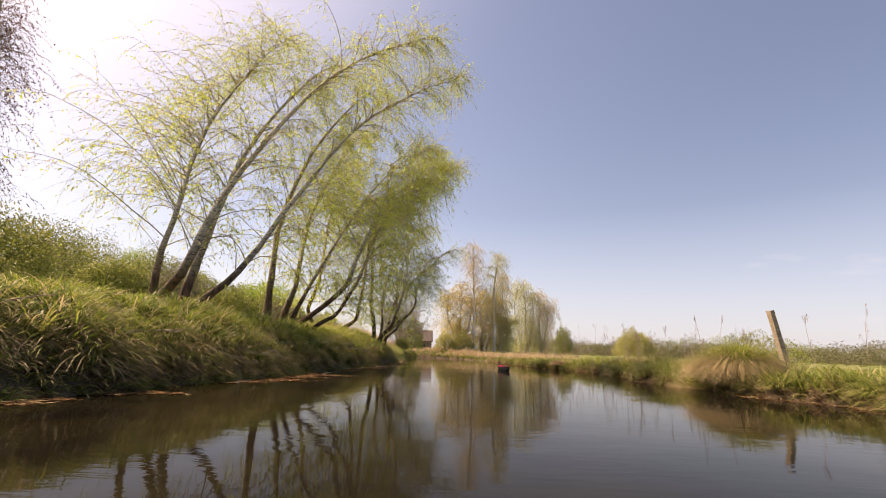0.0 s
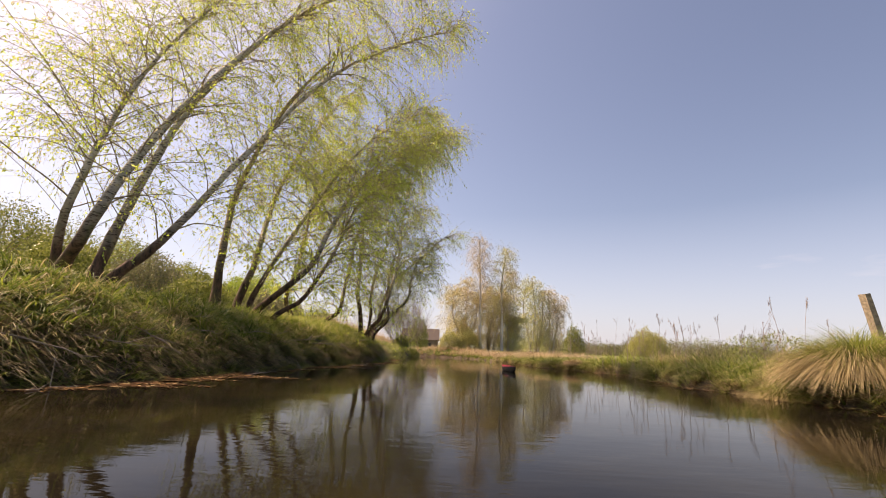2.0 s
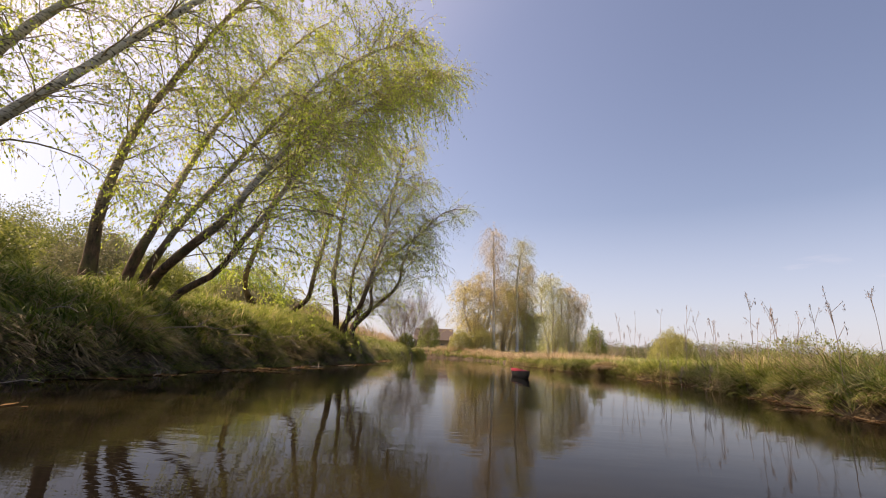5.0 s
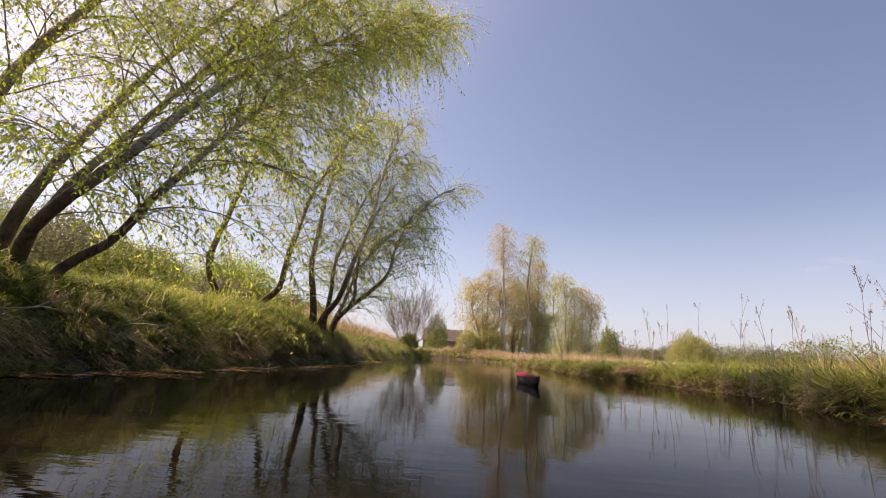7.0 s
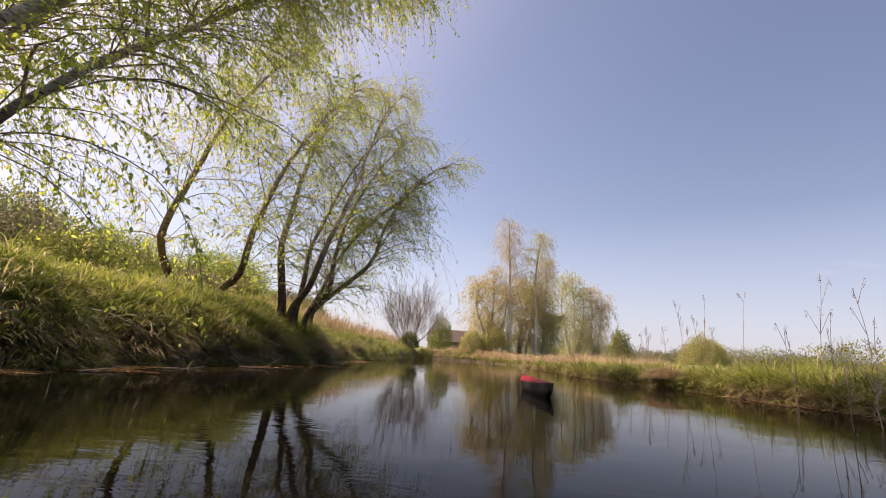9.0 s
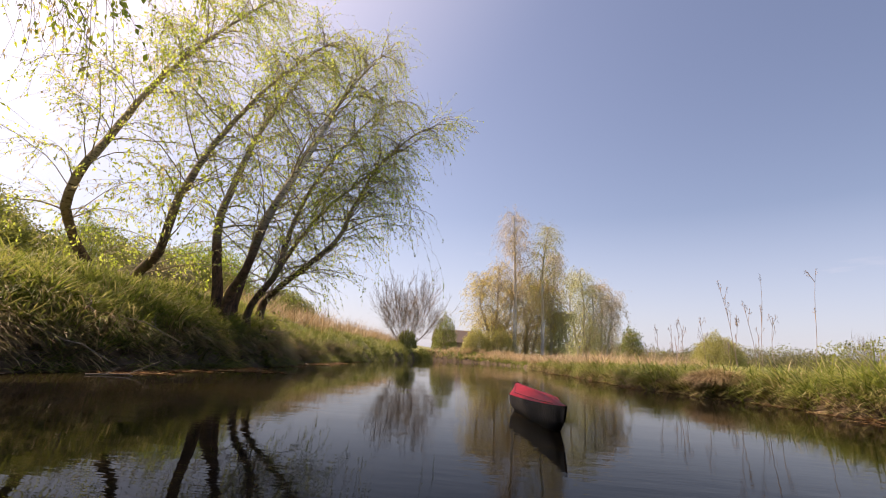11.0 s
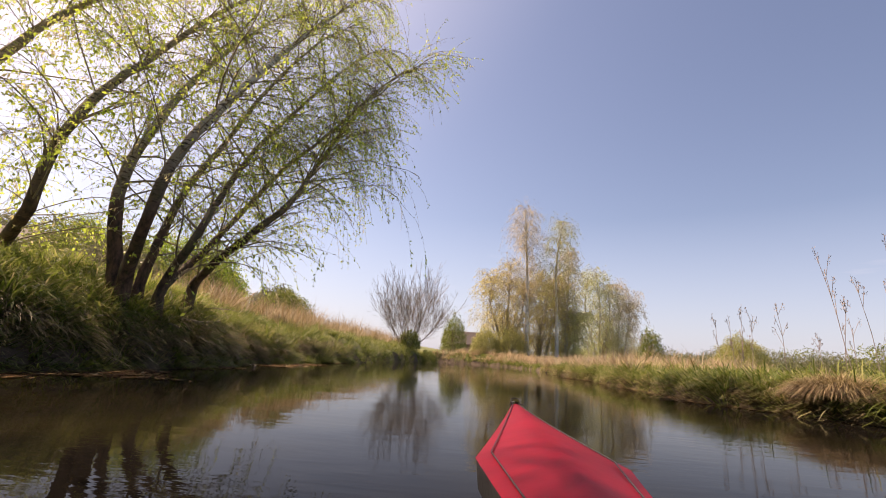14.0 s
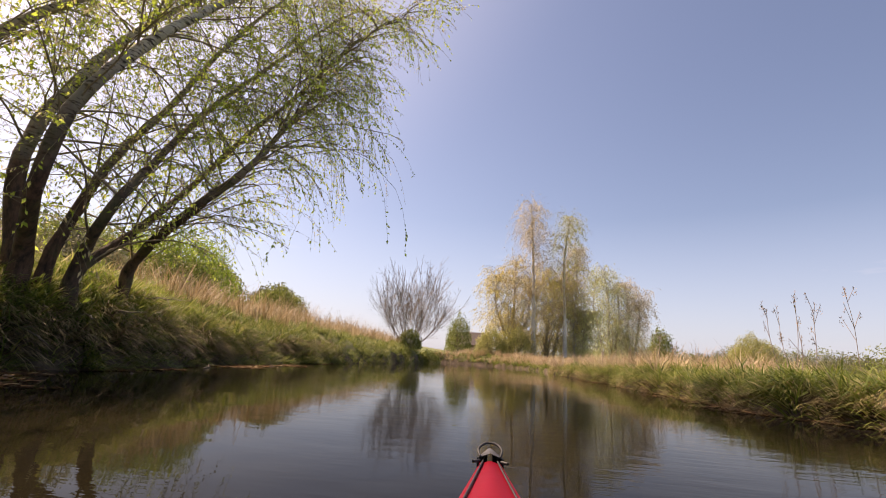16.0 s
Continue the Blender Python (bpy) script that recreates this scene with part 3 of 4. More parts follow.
bank_tree([
    ([(-3.54, 28.4, 1.35), (-2.75, 28.0, 2.2), (-2.95, 28.7, 3.2), (-3.1, 30.0, 5.1), (-2.8, 31.6, 7.4), (-2.1, 32.6, 9.2)], 0.08, 56, 2.7, 1.1),
    ([(-3.59, 28.5, 1.35), (-3.5, 29.2, 2.2), (-3.4, 30.4, 3.7), (-2.8, 30.8, 4.9), (-1.9, 30.9, 5.8), (-0.9, 30.7, 6.6), (-0.3, 30.9, 7.4)], 0.08, 60, 2.6, 1.2),
    ([(-3.9, 29.7, 1.6), (-3.5, 29.55, 2.0), (-2.6, 29.45, 2.75), (-2.0, 29.65, 3.45), (-1.85, 30.7, 5.0), (-1.4, 31.4, 6.6)], 0.10, 64, 2.6, 1.2)],
    "low leaning tree with stems fanning over the river", M_BARK_BROWN, ext=0.5, lean=(0.15, 0, 0), airy=0.33, droop=0.38, pull=0.2, per=15, leafsize=0.056, veil=0.28)

# ---- far trees ----


def far_tree(at, height, width, label, leaf, name="tree", bark=M_BARK_WHITE, stems=((0, 0),), leafsize=0.14, count=70, per=7, category="birch tree", droop=0.6, group="", first=0.22):
    root = thing(name, label, category, group, at=at)
    for k, (sx, sy) in enumerate(stems):
        h = height * (1 - 0.10 * k)
        pts = [(sx * 0.3, sy * 0.3, -0.3), (sx * 0.6, sy * 0.6, h * 0.3), (sx + rng.normal(0, 0.2), sy, h * 0.65), (sx * 1.1 + rng.normal(0, 0.3), sy, h)]
        me, path = trunk_mesh(pts, height * 0.0145, 0.05, bark, 7, 24, 1.3)
        child("trunk", me, root)
        br = grow(path, first, count, width * 0.72, 0.75, droop, (0, 0, 0), 7)
        tw = hang(br, 9, height * 0.13, 0.45, 0.6, 1)
        child("limb", wood_mesh("limb", br, tw, 0.01 + 0.02 * rng.random(len(br)), 0.005, M_TWIG), root)
        child("crown", leaves_on(tw, per, leafsize, leaf, "crown"), root)
    return root


def bush(at, size, label, leaf, name="bush", n=2600, leafsize=0.3, category="bush", group="", kind=""):
    """A rounded bush of several stems and many small leaves in uneven clumps."""
    root = thing(name, label, category, group, kind, at=at)
    k = 16
    ang = rng.random(k) * 2 * np.pi
    rad = np.sqrt(rng.random(k)) * 0.8
    tips = np.stack([np.cos(ang) * rad * size[0] / 2, np.sin(ang) * rad * size[1] / 2, size[2] * (0.55 + 0.4 * rng.random(k)) * np.sqrt(1 - 0.6 * rad**2)], 1)
    u = np.linspace(0, 1, 6)[None, :, None]
    paths = tips[:, None] * u**np.array([1.3, 1.3, 0.9]) + np.array([0, 0, -0.15])
    v, f = tubes(paths, np.broadcast_to(np.linspace(0.012, 0.004, 6) * size[2], (k, 6)), 4)
    child("limb", mesh_of("limb", v, f, M_TWIG), root)
    d = unit(rng.normal(0, 1, (n, 3)))
    d[:, 2] = np.abs(d[:, 2])
    ph = rng.random(3) * 6
    lump = 1 + 0.10 * np.sin(d[:, 0] * 5 + ph[0]) * np.sin(d[:, 1] * 6 + ph[1]) + 0.09 * np.sin(d[:, 0] * 13 + ph[2]) * np.sin(d[:, 2] * 11) + 0.05 * np.sin(d[:, 1] * 25)
    rad_ = lump * (0.55 + 0.45 * rng.random(n) ** 0.45)
    p = d * rad_[:, None] * np.array(size) * np.array([0.5, 0.5, 0.95]) + rng.normal(0, 0.02, (n, 3)) * size[2]
    p[:, 2] = np.maximum(p[:, 2], 0.05)
    v, f = cards(p, unit(rng.normal(0, 1, (n, 3)) + np.array([0, 0, 0.3])), leafsize * (0.6 + 0.8 * rng.random(n)), leafsize * 0.5)
    child("crown", mesh_of("crown", v, f, leaf), root)
    return root


def gz(x, y):
    return float(ground_z(x, y))


BIRCH = "tall slender birch with white bark and hanging brownish twigs"


def stand(f, x, y, *rest, **more):
    return f((x, y, gz(x, y) - 0.1), *rest, **more)


stand(far_tree, 4.9, 74.2, 17.6, 5.4, BIRCH, M_LEAF_MAUVE, group="far birches", count=135, per=8, leafsize=0.14)
stand(far_tree, 8.3, 74.8, 16.0, 5.2, "tall birch with white stem and yellow-green young leaves", M_LEAF_YELLOW, group="far birches", count=135, per=8, leafsize=0.14)
stand(far_tree, 9.6, 77.0, 12.8, 4.0, "tall birch with greyish hanging twigs", M_LEAF_MAUVE, group="far birches", count=110, per=8, leafsize=0.14)
stand(far_tree, 2.6, 75.8, 10.6, 6.4, "rounded golden willow with drooping twigs at the river bend", M_LEAF_FAR, category="willow tree", stems=((0, 0), (-1.6, 0), (1.8, 0.3)), count=135, per=8, leafsize=0.14, first=0.03)
stand(far_tree, 6.6, 77.2, 10.0, 6.4, "low golden willow among the birches", M_LEAF_FAR, category="willow tree", stems=((0, 0), (1.8, 0)), count=135, per=8, leafsize=0.14, first=0.03)
stand(far_tree, 9.8, 77.4, 6.0, 4.6, "low grey-green willow under the birches", M_LEAF_GREY, category="willow tree", stems=((0, 0), (1.2, 0)), count=100, per=8, leafsize=0.14, first=0.03)
stand(far_tree, 19.2, 108.0, 17.0, 8.4, "broad birch with several pale stems", M_LEAF_GREY, stems=((0, 0), (-2.4, 0), (2.2, 0.5)), leafsize=0.20, count=110, per=8, group="far birches", first=0.06)
stand(far_tree, 22.8, 109.0, 14.6, 7.4, "broad birch with grey hanging twigs", M_LEAF_MAUVE, stems=((0, 0), (2.0, 0)), leafsize=0.20, count=110, per=8, group="far birches", first=0.06)
stand(bush, 0.3, 72.6, (3.4, 3.0, 3.0), "low yellow-green willow bush at the water", M_LEAF_WILLOW, leafsize=0.16, n=6000)
stand(bush, 3.0, 73.2, (4.4, 2.6, 3.4), "low yellow-green willow bush at the water", M_LEAF_WILLOW, leafsize=0.16, n=5000)
stand(bush, 2.2, 75.4, (6.0, 4.0, 6.6), "golden willow scrub at the river bend", M_LEAF_FAR, leafsize=0.15, n=3000)
stand(bush, 6.4, 76.4, (5.0, 4.0, 5.6), "golden willow scrub under the birches", M_LEAF_FAR, leafsize=0.15, n=2500)
stand(bush, 9.6, 77.6, (4.0, 4.0, 3.6), "grey-green scrub under the birches", M_LEAF_GREY, leafsize=0.15, n=2500)
stand(bush, 20.0, 108.6, (7.5, 5.0, 8.0), "grey-green scrub under the far birches", M_LEAF_GREY, leafsize=0.19, n=3000)
stand(bush, 23.6, 109.6, (7.0, 5.0, 7.0), "grey-green scrub under the far birches", M_LEAF_GREY, leafsize=0.19, n=3000)
stand(bush, 6.0, 78.6, (9.0, 4.0, 3.2), "low yellow-green scrub round the birch stems", M_LEAF_WILLOW, leafsize=0.16, n=6000)
stand(bush, 29.9, 115.0, (5.2, 5, 7.6), "small dark green round tree in the meadow", M_LEAF_GREEN, leafsize=0.3, n=6000)
stand(bush, 61.9, 150.0, (13.5, 11, 9.9), "broad yellow-green willow bush in the meadow", M_LEAF_WILLOW, leafsize=0.30, n=24000)
stand(bush, -6.6, 100.0, (4.6, 4.4, 7.2), "small green tree beyond the river bend", M_LEAF_GREEN, leafsize=0.24, n=6000)


def bare_shrub(x, y, height, width, label, n=22, name="shrub", category="shrub", group=""):
    """A fan of bare upright stems that fork into fine twigs."""
    root = thing(name, label, category, group, at=(x, y, gz(x, y) - 0.1))
    ang = rng.random(n) * 2 * np.pi
    rad = np.sqrt(rng.random(n)) * width * 0.48
    tips = np.stack([np.cos(ang) * rad, np.sin(ang) * rad, height * 0.78 * (0.8 + 0.2 * rng.random(n)) * np.sqrt(1 - 0.75 * (rad / (width * 0.5)) ** 2)], 1)
    u = np.linspace(0, 1, 9)[None, :, None]
    paths = tips[:, None] * u ** np.array([0.75, 0.75, 1.1]) + np.cumsum(rng.normal(0, 0.035, (n, 9, 3)), 1) * u
    br = hang(paths, 9, height * 0.36, -0.16, 0.45, 2, 6)
    tw = hang(br, 8, height * 0.13, -0.10, 0.45, 1, 4)
    s_ = height / 8
    child("stem", wood_mesh("stem", paths, br, np.full(n, 0.027 * s_), 0.011 * s_, M_TWIG_GREY), root)
    v, f = tubes(tw, np.full(tw.shape[:2], 0.008 * s_), 3)
    child("twig_spray", mesh_of("twig_spray", v, f, M_TWIG_GREY), root)
    return root


bare_shrub(-5.6, 59.5, 7.0, 6.6, "bare grey shrub with fanned upright stems on the bank", 36)
stand(bush, -5.4, 59.0, (2.0, 1.8, 1.6), "small dark brown-green bush under the bare shrub", M_LEAF_GREEN, leafsize=0.12, n=4000)
stand(bush, -4.3, 61.5, (2.2, 2.0, 1.6), "small dark green bush at the tip of the bank", M_LEAF_GREEN, leafsize=0.12, n=4000)
bare_shrub(97.0, 150.0, 11.5, 10.0, "bare grey tree at the far edge of the meadow", 16, "tree", "tree", "bare field trees")
bare_shrub(112.0, 158.0, 9.5, 10.0, "bare grey tree at the far edge of the meadow", 16, "tree", "tree", "bare field trees")
bare_shrub(48.0, 160.0, 6.5, 7.0, "bare grey tree at the far edge of the meadow", 14, "tree", "tree", "bare field trees")

# hedges round the meadow and on the hill
for k in range(62):
    b_ = radians(9 + 1.05 * k + rng.normal(0, 0.5))
    r_ = 225 + rng.normal(0, 22)
    x_, y_ = math.sin(b_) * r_, 20 + math.cos(b_) * r_
    big = 6.0 + 4.2 * rng.random()
    stand(bush, x_, y_, (big * 3.4, big * 2.0, big * (0.8 + 0.4 * rng.random())), "distant hedge tree in early leaf", (M_LEAF_HEDGE, M_LEAF_GREEN, M_LEAF_HEDGE)[k % 3], name="hedge_tree", leafsize=0.6, n=3200, category="hedge", group="distant hedge")
for x_, y_, w_, h_, m_ in ((-38, 64, 9, 5, M_LEAF_HEDGE), (-30, 66, 9, 5.5, M_LEAF_GREEN), (-64, 70, 12, 7, M_LEAF_HEDGE), (-24, 70, 7, 4.5, M_LEAF_HEDGE), (-70, 60, 12, 8, M_LEAF_GREEN)):
    stand(bush, x_, y_, (w_, w_ * 0.8, h_), "rounded bush in early leaf on the hillside", m_, leafsize=0.30, n=11000, group="hillside bushes")
for k, (x_, y_, w_, h_) in enumerate(((-22, 21, 6, 3.6), (-27, 29, 8, 4.4), (-20, 33, 6, 3.4), (-31, 38, 9, 4.8), (-26, 46, 7, 4.0), (-36, 29, 9, 5.0), (-42, 47, 10, 5.0), (-18, 47, 6, 3.2), (-30, 54, 8, 4.4), (-14, 53, 5, 2.6), (-50, 40, 10, 6), (-29, 19, 7, 4.2), (-15, 31, 5, 2.5), (-19, 25.5, 5, 2.6), (-13.5, 37, 4.6, 2.2), (-24, 36, 7, 4.4), (-16.5, 41, 5, 2.8))):
    stand(bush, x_, y_, (w_, w_ * 0.85, h_ * 1.25), "rounded bush in early leaf on the hillside", (M_LEAF_GREEN, M_LEAF_GREEN, M_LEAF_HEDGE, M_LEAF_GREEN)[k % 4], leafsize=0.16, n=11000, group="hillside bushes")
for x_, y_, w_, h_ in ((-46.0, 65.0, 9.0, 8.0), (-19.5, 49.0, 9.0, 5.6)):
    stand(bush, x_, y_, (w_, w_, h_), "fresh bright green bush behind the leaning trees", M_BUSH, leafsize=0.17, n=22000, group="bushes behind the trees")


# ---- dark tree behind the first trees, and distant buildings ----
stand(far_tree, -19.4, 16.2, 12.5, 3.4, "dark reddish-brown tree behind the leaning trees", M_LEAF_PURPLE, bark=M_BARK_BROWN, leafsize=0.09, count=110, per=12, category="tree", droop=0.2)
M_ROOF = plain("brown_tiled_roof", (0.05, 0.038, 0.034), (0.085, 0.062, 0.055), 3)
M_WALL = plain("pale_rendered_wall", (0.62, 0.58, 0.52), (0.74, 0.71, 0.66), 1.2)
M_BOARD = plain("brown_boarded_wall", (0.13, 0.09, 0.07), (0.22, 0.16, 0.12), 2.0)
M_PANE = plain("dark_window_glass", (0.03, 0.035, 0.04), (0.05, 0.055, 0.06), 2, 0.1)


def box_mesh(name, size, at, mat):
    bm = bmesh.new()
    bmesh.ops.create_cube(bm, size=1)
    bmesh.ops.scale(bm, vec=size, verts=bm.verts)
    bmesh.ops.translate(bm, vec=at, verts=bm.verts)
    me = bpy.data.meshes.new(name)
    bm.to_mesh(me)
    bm.free()
    me.materials.append(mat)
    return me


def house(x, y, w, d, wall_h, roof_h, wall_mat, label, turn=0.0):
    root = thing("house", label, "house", at=(x, y, gz(x, y) - 0.3))
    root.rotation_euler = (0, 0, radians(turn))
    child("wall", box_mesh("wall", (w, d, wall_h), (0, 0, wall_h / 2), wall_mat), root)
    o = 0.4
    v = [(-w / 2 - o, -d / 2 - o, wall_h), (w / 2 + o, -d / 2 - o, wall_h), (w / 2 + o, d / 2 + o, wall_h), (-w / 2 - o, d / 2 + o, wall_h), (-w / 2 - o, 0, wall_h + roof_h), (w / 2 + o, 0, wall_h + roof_h)]
    me = bpy.data.meshes.new("roof")
    me.from_pydata(v, [], [(0, 1, 5, 4), (2, 3, 4, 5), (3, 0, 4), (1, 2, 5), (3, 2, 1, 0)])
    me.materials.append(M_ROOF)
    child("roof", me, root)
    for k in range(3):
        child("window", box_mesh("window", (w * 0.1, 0.08, wall_h * 0.35), ((k - 1) * w * 0.28, -d / 2 - 0.02, wall_h * 0.55), M_PANE), root)
    return root


house(-9.5, 150.0, 11.0, 9.0, 3.6, 3.6, M_BOARD, "low brown barn with a dark tiled roof beyond the bend")
house(124.0, 171.0, 6.0, 4.5, 2.4, 0.9, M_WALL, "small white shed at the far edge of the meadow", 30)
house(132.0, 176.0, 4.0, 3.0, 2.2, 0.7, M_WALL, "small white shed at the far edge of the meadow", 12)

house(-52.0, 62.0, 9.0, 7.0, 2.4, 2.2, M_BOARD, "low house with a reddish-brown roof on the hillside", 35)

# ---- grass of the banks ----


def bank_points(n, side, y0, y1, d0, d1, power=1.0):
    y = y0 + (y1 - y0) * rng.random(n)
    d = d0 + (d1 - d0) * rng.random(n) ** power
    x = left_x(y) - d if side < 0 else right_x(y) + d
    return np.stack([x, y, ground_z(x, y) - 0.02], 1), d


def grass(name, label, at, h, w, lean, curl, mat, segs=3):
    v, f = blades(at, h, w, lean, curl, segs)
    return tagged(new(name, mesh_of(name, v, f, mat)), label, "grass", kind="stuff")


def turf(name, label, side, y0, y1, d0, d1, n, hh, mat, over=0.5, width=0.012, power=1.0, curl=0.9, segs=3, tuft=22, spread=0.10, wild=0.32):
    """Grass in tufts: blades of a tuft fan out from one foot, and lean over the water near the edge."""
    k = max(1, n // tuft)
    foot, d = bank_points(k, side, y0, y1, d0, d1, power)
    patch = 0.85 + 0.30 * np.sin(foot[:, 0] * 1.3 + 2 * np.sin(foot[:, 1] * 0.9)) * np.sin(foot[:, 1] * 1.7) + 0.35 * (rng.random(k) - 0.5)
    i = np.repeat(np.arange(k), tuft)
    m = len(i)
    ang = rng.random(m) * 2 * np.pi
    out = np.stack([np.cos(ang), np.sin(ang), 0 * ang], 1)
    at = foot[i] + out * (spread * np.sqrt(rng.random(m)))[:, None]
    at[:, 2] = ground_z(at[:, 0], at[:, 1]) - 0.03
    at[:, 2] = np.maximum(at[:, 2], foot[i, 2] - 0.25)
    h = hh * np.clip(patch[i], 0.35, 1.5) * (0.55 + 0.65 * rng.random(m))
    lean = out * (0.15 + 0.55 * rng.random((m, 1))) + rng.normal(0, 0.12, (m, 3)) + rng.normal(0, wild, (k, 3))[i]
    lean[:, 0] += -side * over * np.exp(-np.maximum(d[i], 0) / 1.2)
    lean[:, 2] = 0
    return grass(name, label, at, h, width * (0.6 + 0.8 * rng.random(m)), lean, curl * (0.5 + rng.random(m)), mat, segs)


turf("bank_grass", "long green grass drooping over the shaded bank", -1, 3, 36, 0.45, 2.8, 60000, 0.66, M_GRASS, 0.7, 0.024, curl=1.3, tuft=24, spread=0.11, segs=4, wild=0.6)
turf("dry_bank_grass", "dry straw blades hanging from the shaded bank", -1, 3, 36, 0.4, 1.6, 8000, 0.75, M_GRASS_DRY, 1.3, 0.014, tuft=14, curl=1.5, wild=0.7)
turf("edge_grass", "dark wet grass at the foot of the bank", -1, 3, 42, 0.05, 0.55, 16000, 0.46, M_GRASS, 1.2, 0.018, tuft=14, curl=1.3)
turf("slope_grass", "mixed grass on the slope under the trees", -1, 3, 44, 2.0, 14, 46000, 0.38, M_GRASS, 0.1, 0.032)
turf("slope_dry_grass", "straw tufts on the slope under the trees", -1, 3, 44, 1.2, 14, 10000, 0.46, M_GRASS_DRY, 0.1, 0.016, tuft=14)
turf("far_bank_grass", "green and straw grass along the far part of the bank", -1, 33, 66, -0.05, 3.0, 30000, 0.60, M_GRASS_SUN, 0.7, 0.024)
turf("reed_bed", "dry pinkish reeds on the sloping bank", -1, 33, 64, 1.8, 14, 26000, 1.35, M_REED, 0.0, 0.026, curl=0.25)
turf("foot_grass", "fresh bright grass round the feet of the leaning trees", -1, 21, 34, 0.7, 3.4, 20000, 0.62, M_GRASS_FRESH, 0.5, 0.024, tuft=22, spread=0.14)
turf("meadow_edge_grass", "sunlit green grass along the low bank", 1, 4, 46, 0.05, 3.2, 60000, 0.58, M_GRASS_SUN, 0.6, 0.024, wild=0.5)
turf("coarse_edge_grass", "broad-bladed green tufts overhanging the water", 1, 4, 40, 0.0, 0.9, 16000, 0.60, M_GRASS_SUN, 0.8, 0.022, tuft=18, spread=0.07, segs=4, curl=1.2)
turf("meadow_dry_grass", "straw-coloured grass hanging down to the water", 1, 4, 52, -0.04, 0.5, 15000, 0.48, M_GRASS_DRY, 1.2, 0.014, tuft=20, curl=1.4)
turf("matted_edge_grass", "dark brown matted dead grass at the waterline", 1, 4, 46, -0.06, 0.18, 12000, 0.30, M_MAT, 1.3, 0.014, tuft=24, curl=1.6)
turf("rank_weeds", "tall rank grass and leafy weeds on the low bank", 1, 14.5, 27, 0.4, 2.2, 12000, 0.80, M_GRASS_FRESH, 0.5, 0.022, tuft=20, curl=0.9, wild=0.5)
turf("dead_weeds", "brown heap of last year's dead weeds on the low bank", 1, 15, 23, 0.5, 2.0, 7000, 0.85, M_GRASS_DRY, 0.4, 0.014, tuft=18, curl=0.8, wild=0.6)
turf("meadow_straw", "straw tufts among the meadow grass", 1, 4, 60, 0.8, 8, 9000, 0.40, M_GRASS_DRY, 0.1, 0.015, tuft=16)
turf("meadow_grass", "sunlit meadow grass behind the bank", 1, 4, 80, 3.0, 26, 70000, 0.30, M_GRASS_SUN, 0.0, 0.024)
turf("distant_meadow_grass", "rough green grass of the wide meadow", 1, 10, 150, 24, 95, 50000, 0.42, M_GRASS_SUN, 0.0, 0.07, segs=2, tuft=30, spread=0.5)
turf("far_meadow_edge", "pinkish dry reeds along the narrowing river", 1, 34, 74, 0.3, 5.0, 24000, 0.85, M_REED_PALE, 0.2, 0.024, curl=0.4)
turf("far_edge_grass", "green grass along the narrowing river", 1, 44, 74, -0.05, 2.0, 22000, 0.45, M_GRASS_SUN, 0.5, 0.026)
turf("hanging_root_grass", "dead brown blades hanging from the undercut bank", -1, 3, 42, 0.30, 0.85, 22000, 0.55, M_MAT, 1.9, 0.020, tuft=18, curl=2.2)

# ---- post ----


def post(at, top, size):
    root = thing("fence_post", "weathered grey-brown wooden post leaning on the low bank", "post", at=at)
    bm = bmesh.new()
    bmesh.ops.create_cube(bm, size=1)
    v = Vector(top) - Vector(at)
    bmesh.ops.scale(bm, vec=(size, size * 0.8, v.length), verts=bm.verts)
    bmesh.ops.translate(bm, vec=(0, 0, v.length / 2), verts=bm.verts)
    bmesh.ops.subdivide_edges(bm, edges=bm.edges[:], cuts=3, use_grid_fill=True)
    for w in bm.verts:
        w.co += Vector(rng.normal(0, 0.004, 3))
    bmesh.ops.rotate(bm, matrix=v.to_track_quat("Z", "Y").to_matrix(), verts=bm.verts)
    me = bpy.data.meshes.new("shaft")
    bm.to_mesh(me)
    bm.free()
    me.materials.append(M_POST)
    child("shaft", me, root)
    return root


post((11.55, 14.95, 0.2), (11.15, 14.93, 2.48), 0.19)

# ---- kayak ----
M_RED = Mat("red_coated_fabric")
_n = M_RED.noise(2.5, 4)
M_RED.l(M_RED.ramp(_n, [(0.3, (0.17, 0.002, 0.010)), (0.7, (0.24, 0.004, 0.016))]), M_RED.b.inputs["Base Color"])
M_RED.b.inputs["Roughness"].default_value = 0.5
M_RED.b.inputs["Specular IOR Level"].default_value = 0.10
M_RED.bump(_n, 0.15, 0.02)
M_BLACK = plain("black_rubber_and_webbing", (0.012, 0.012, 0.013), (0.03, 0.03, 0.032), 20, 0.6)
M_GREY = plain("grey_hull_rubber", (0.045, 0.045, 0.05), (0.08, 0.08, 0.085), 8, 0.6)


def smooth_mesh(name, verts, faces, mats, slots=None):
    me = bpy.data.meshes.new(name)
    me.from_pydata([tuple(v) for v in verts], [], faces)
    for m in mats:
        me.materials.append(m)
    for i, p in enumerate(me.polygons):
        p.use_smooth = True
        if slots:
            p.material_index = slots[i]
    me.update()
    return me


def ring_strip(rings, close=True):
    """Verts and faces through rings of equal count."""
    n = len(rings[0])
    verts = [v for r in rings for v in r]
    faces = []
    for i in range(len(rings) - 1):
        for j in range(n if close else n - 1):
            k = (j + 1) % n
            faces.append((i * n + j, i * n + k, (i + 1) * n + k, (i + 1) * n + j))
    return verts, faces


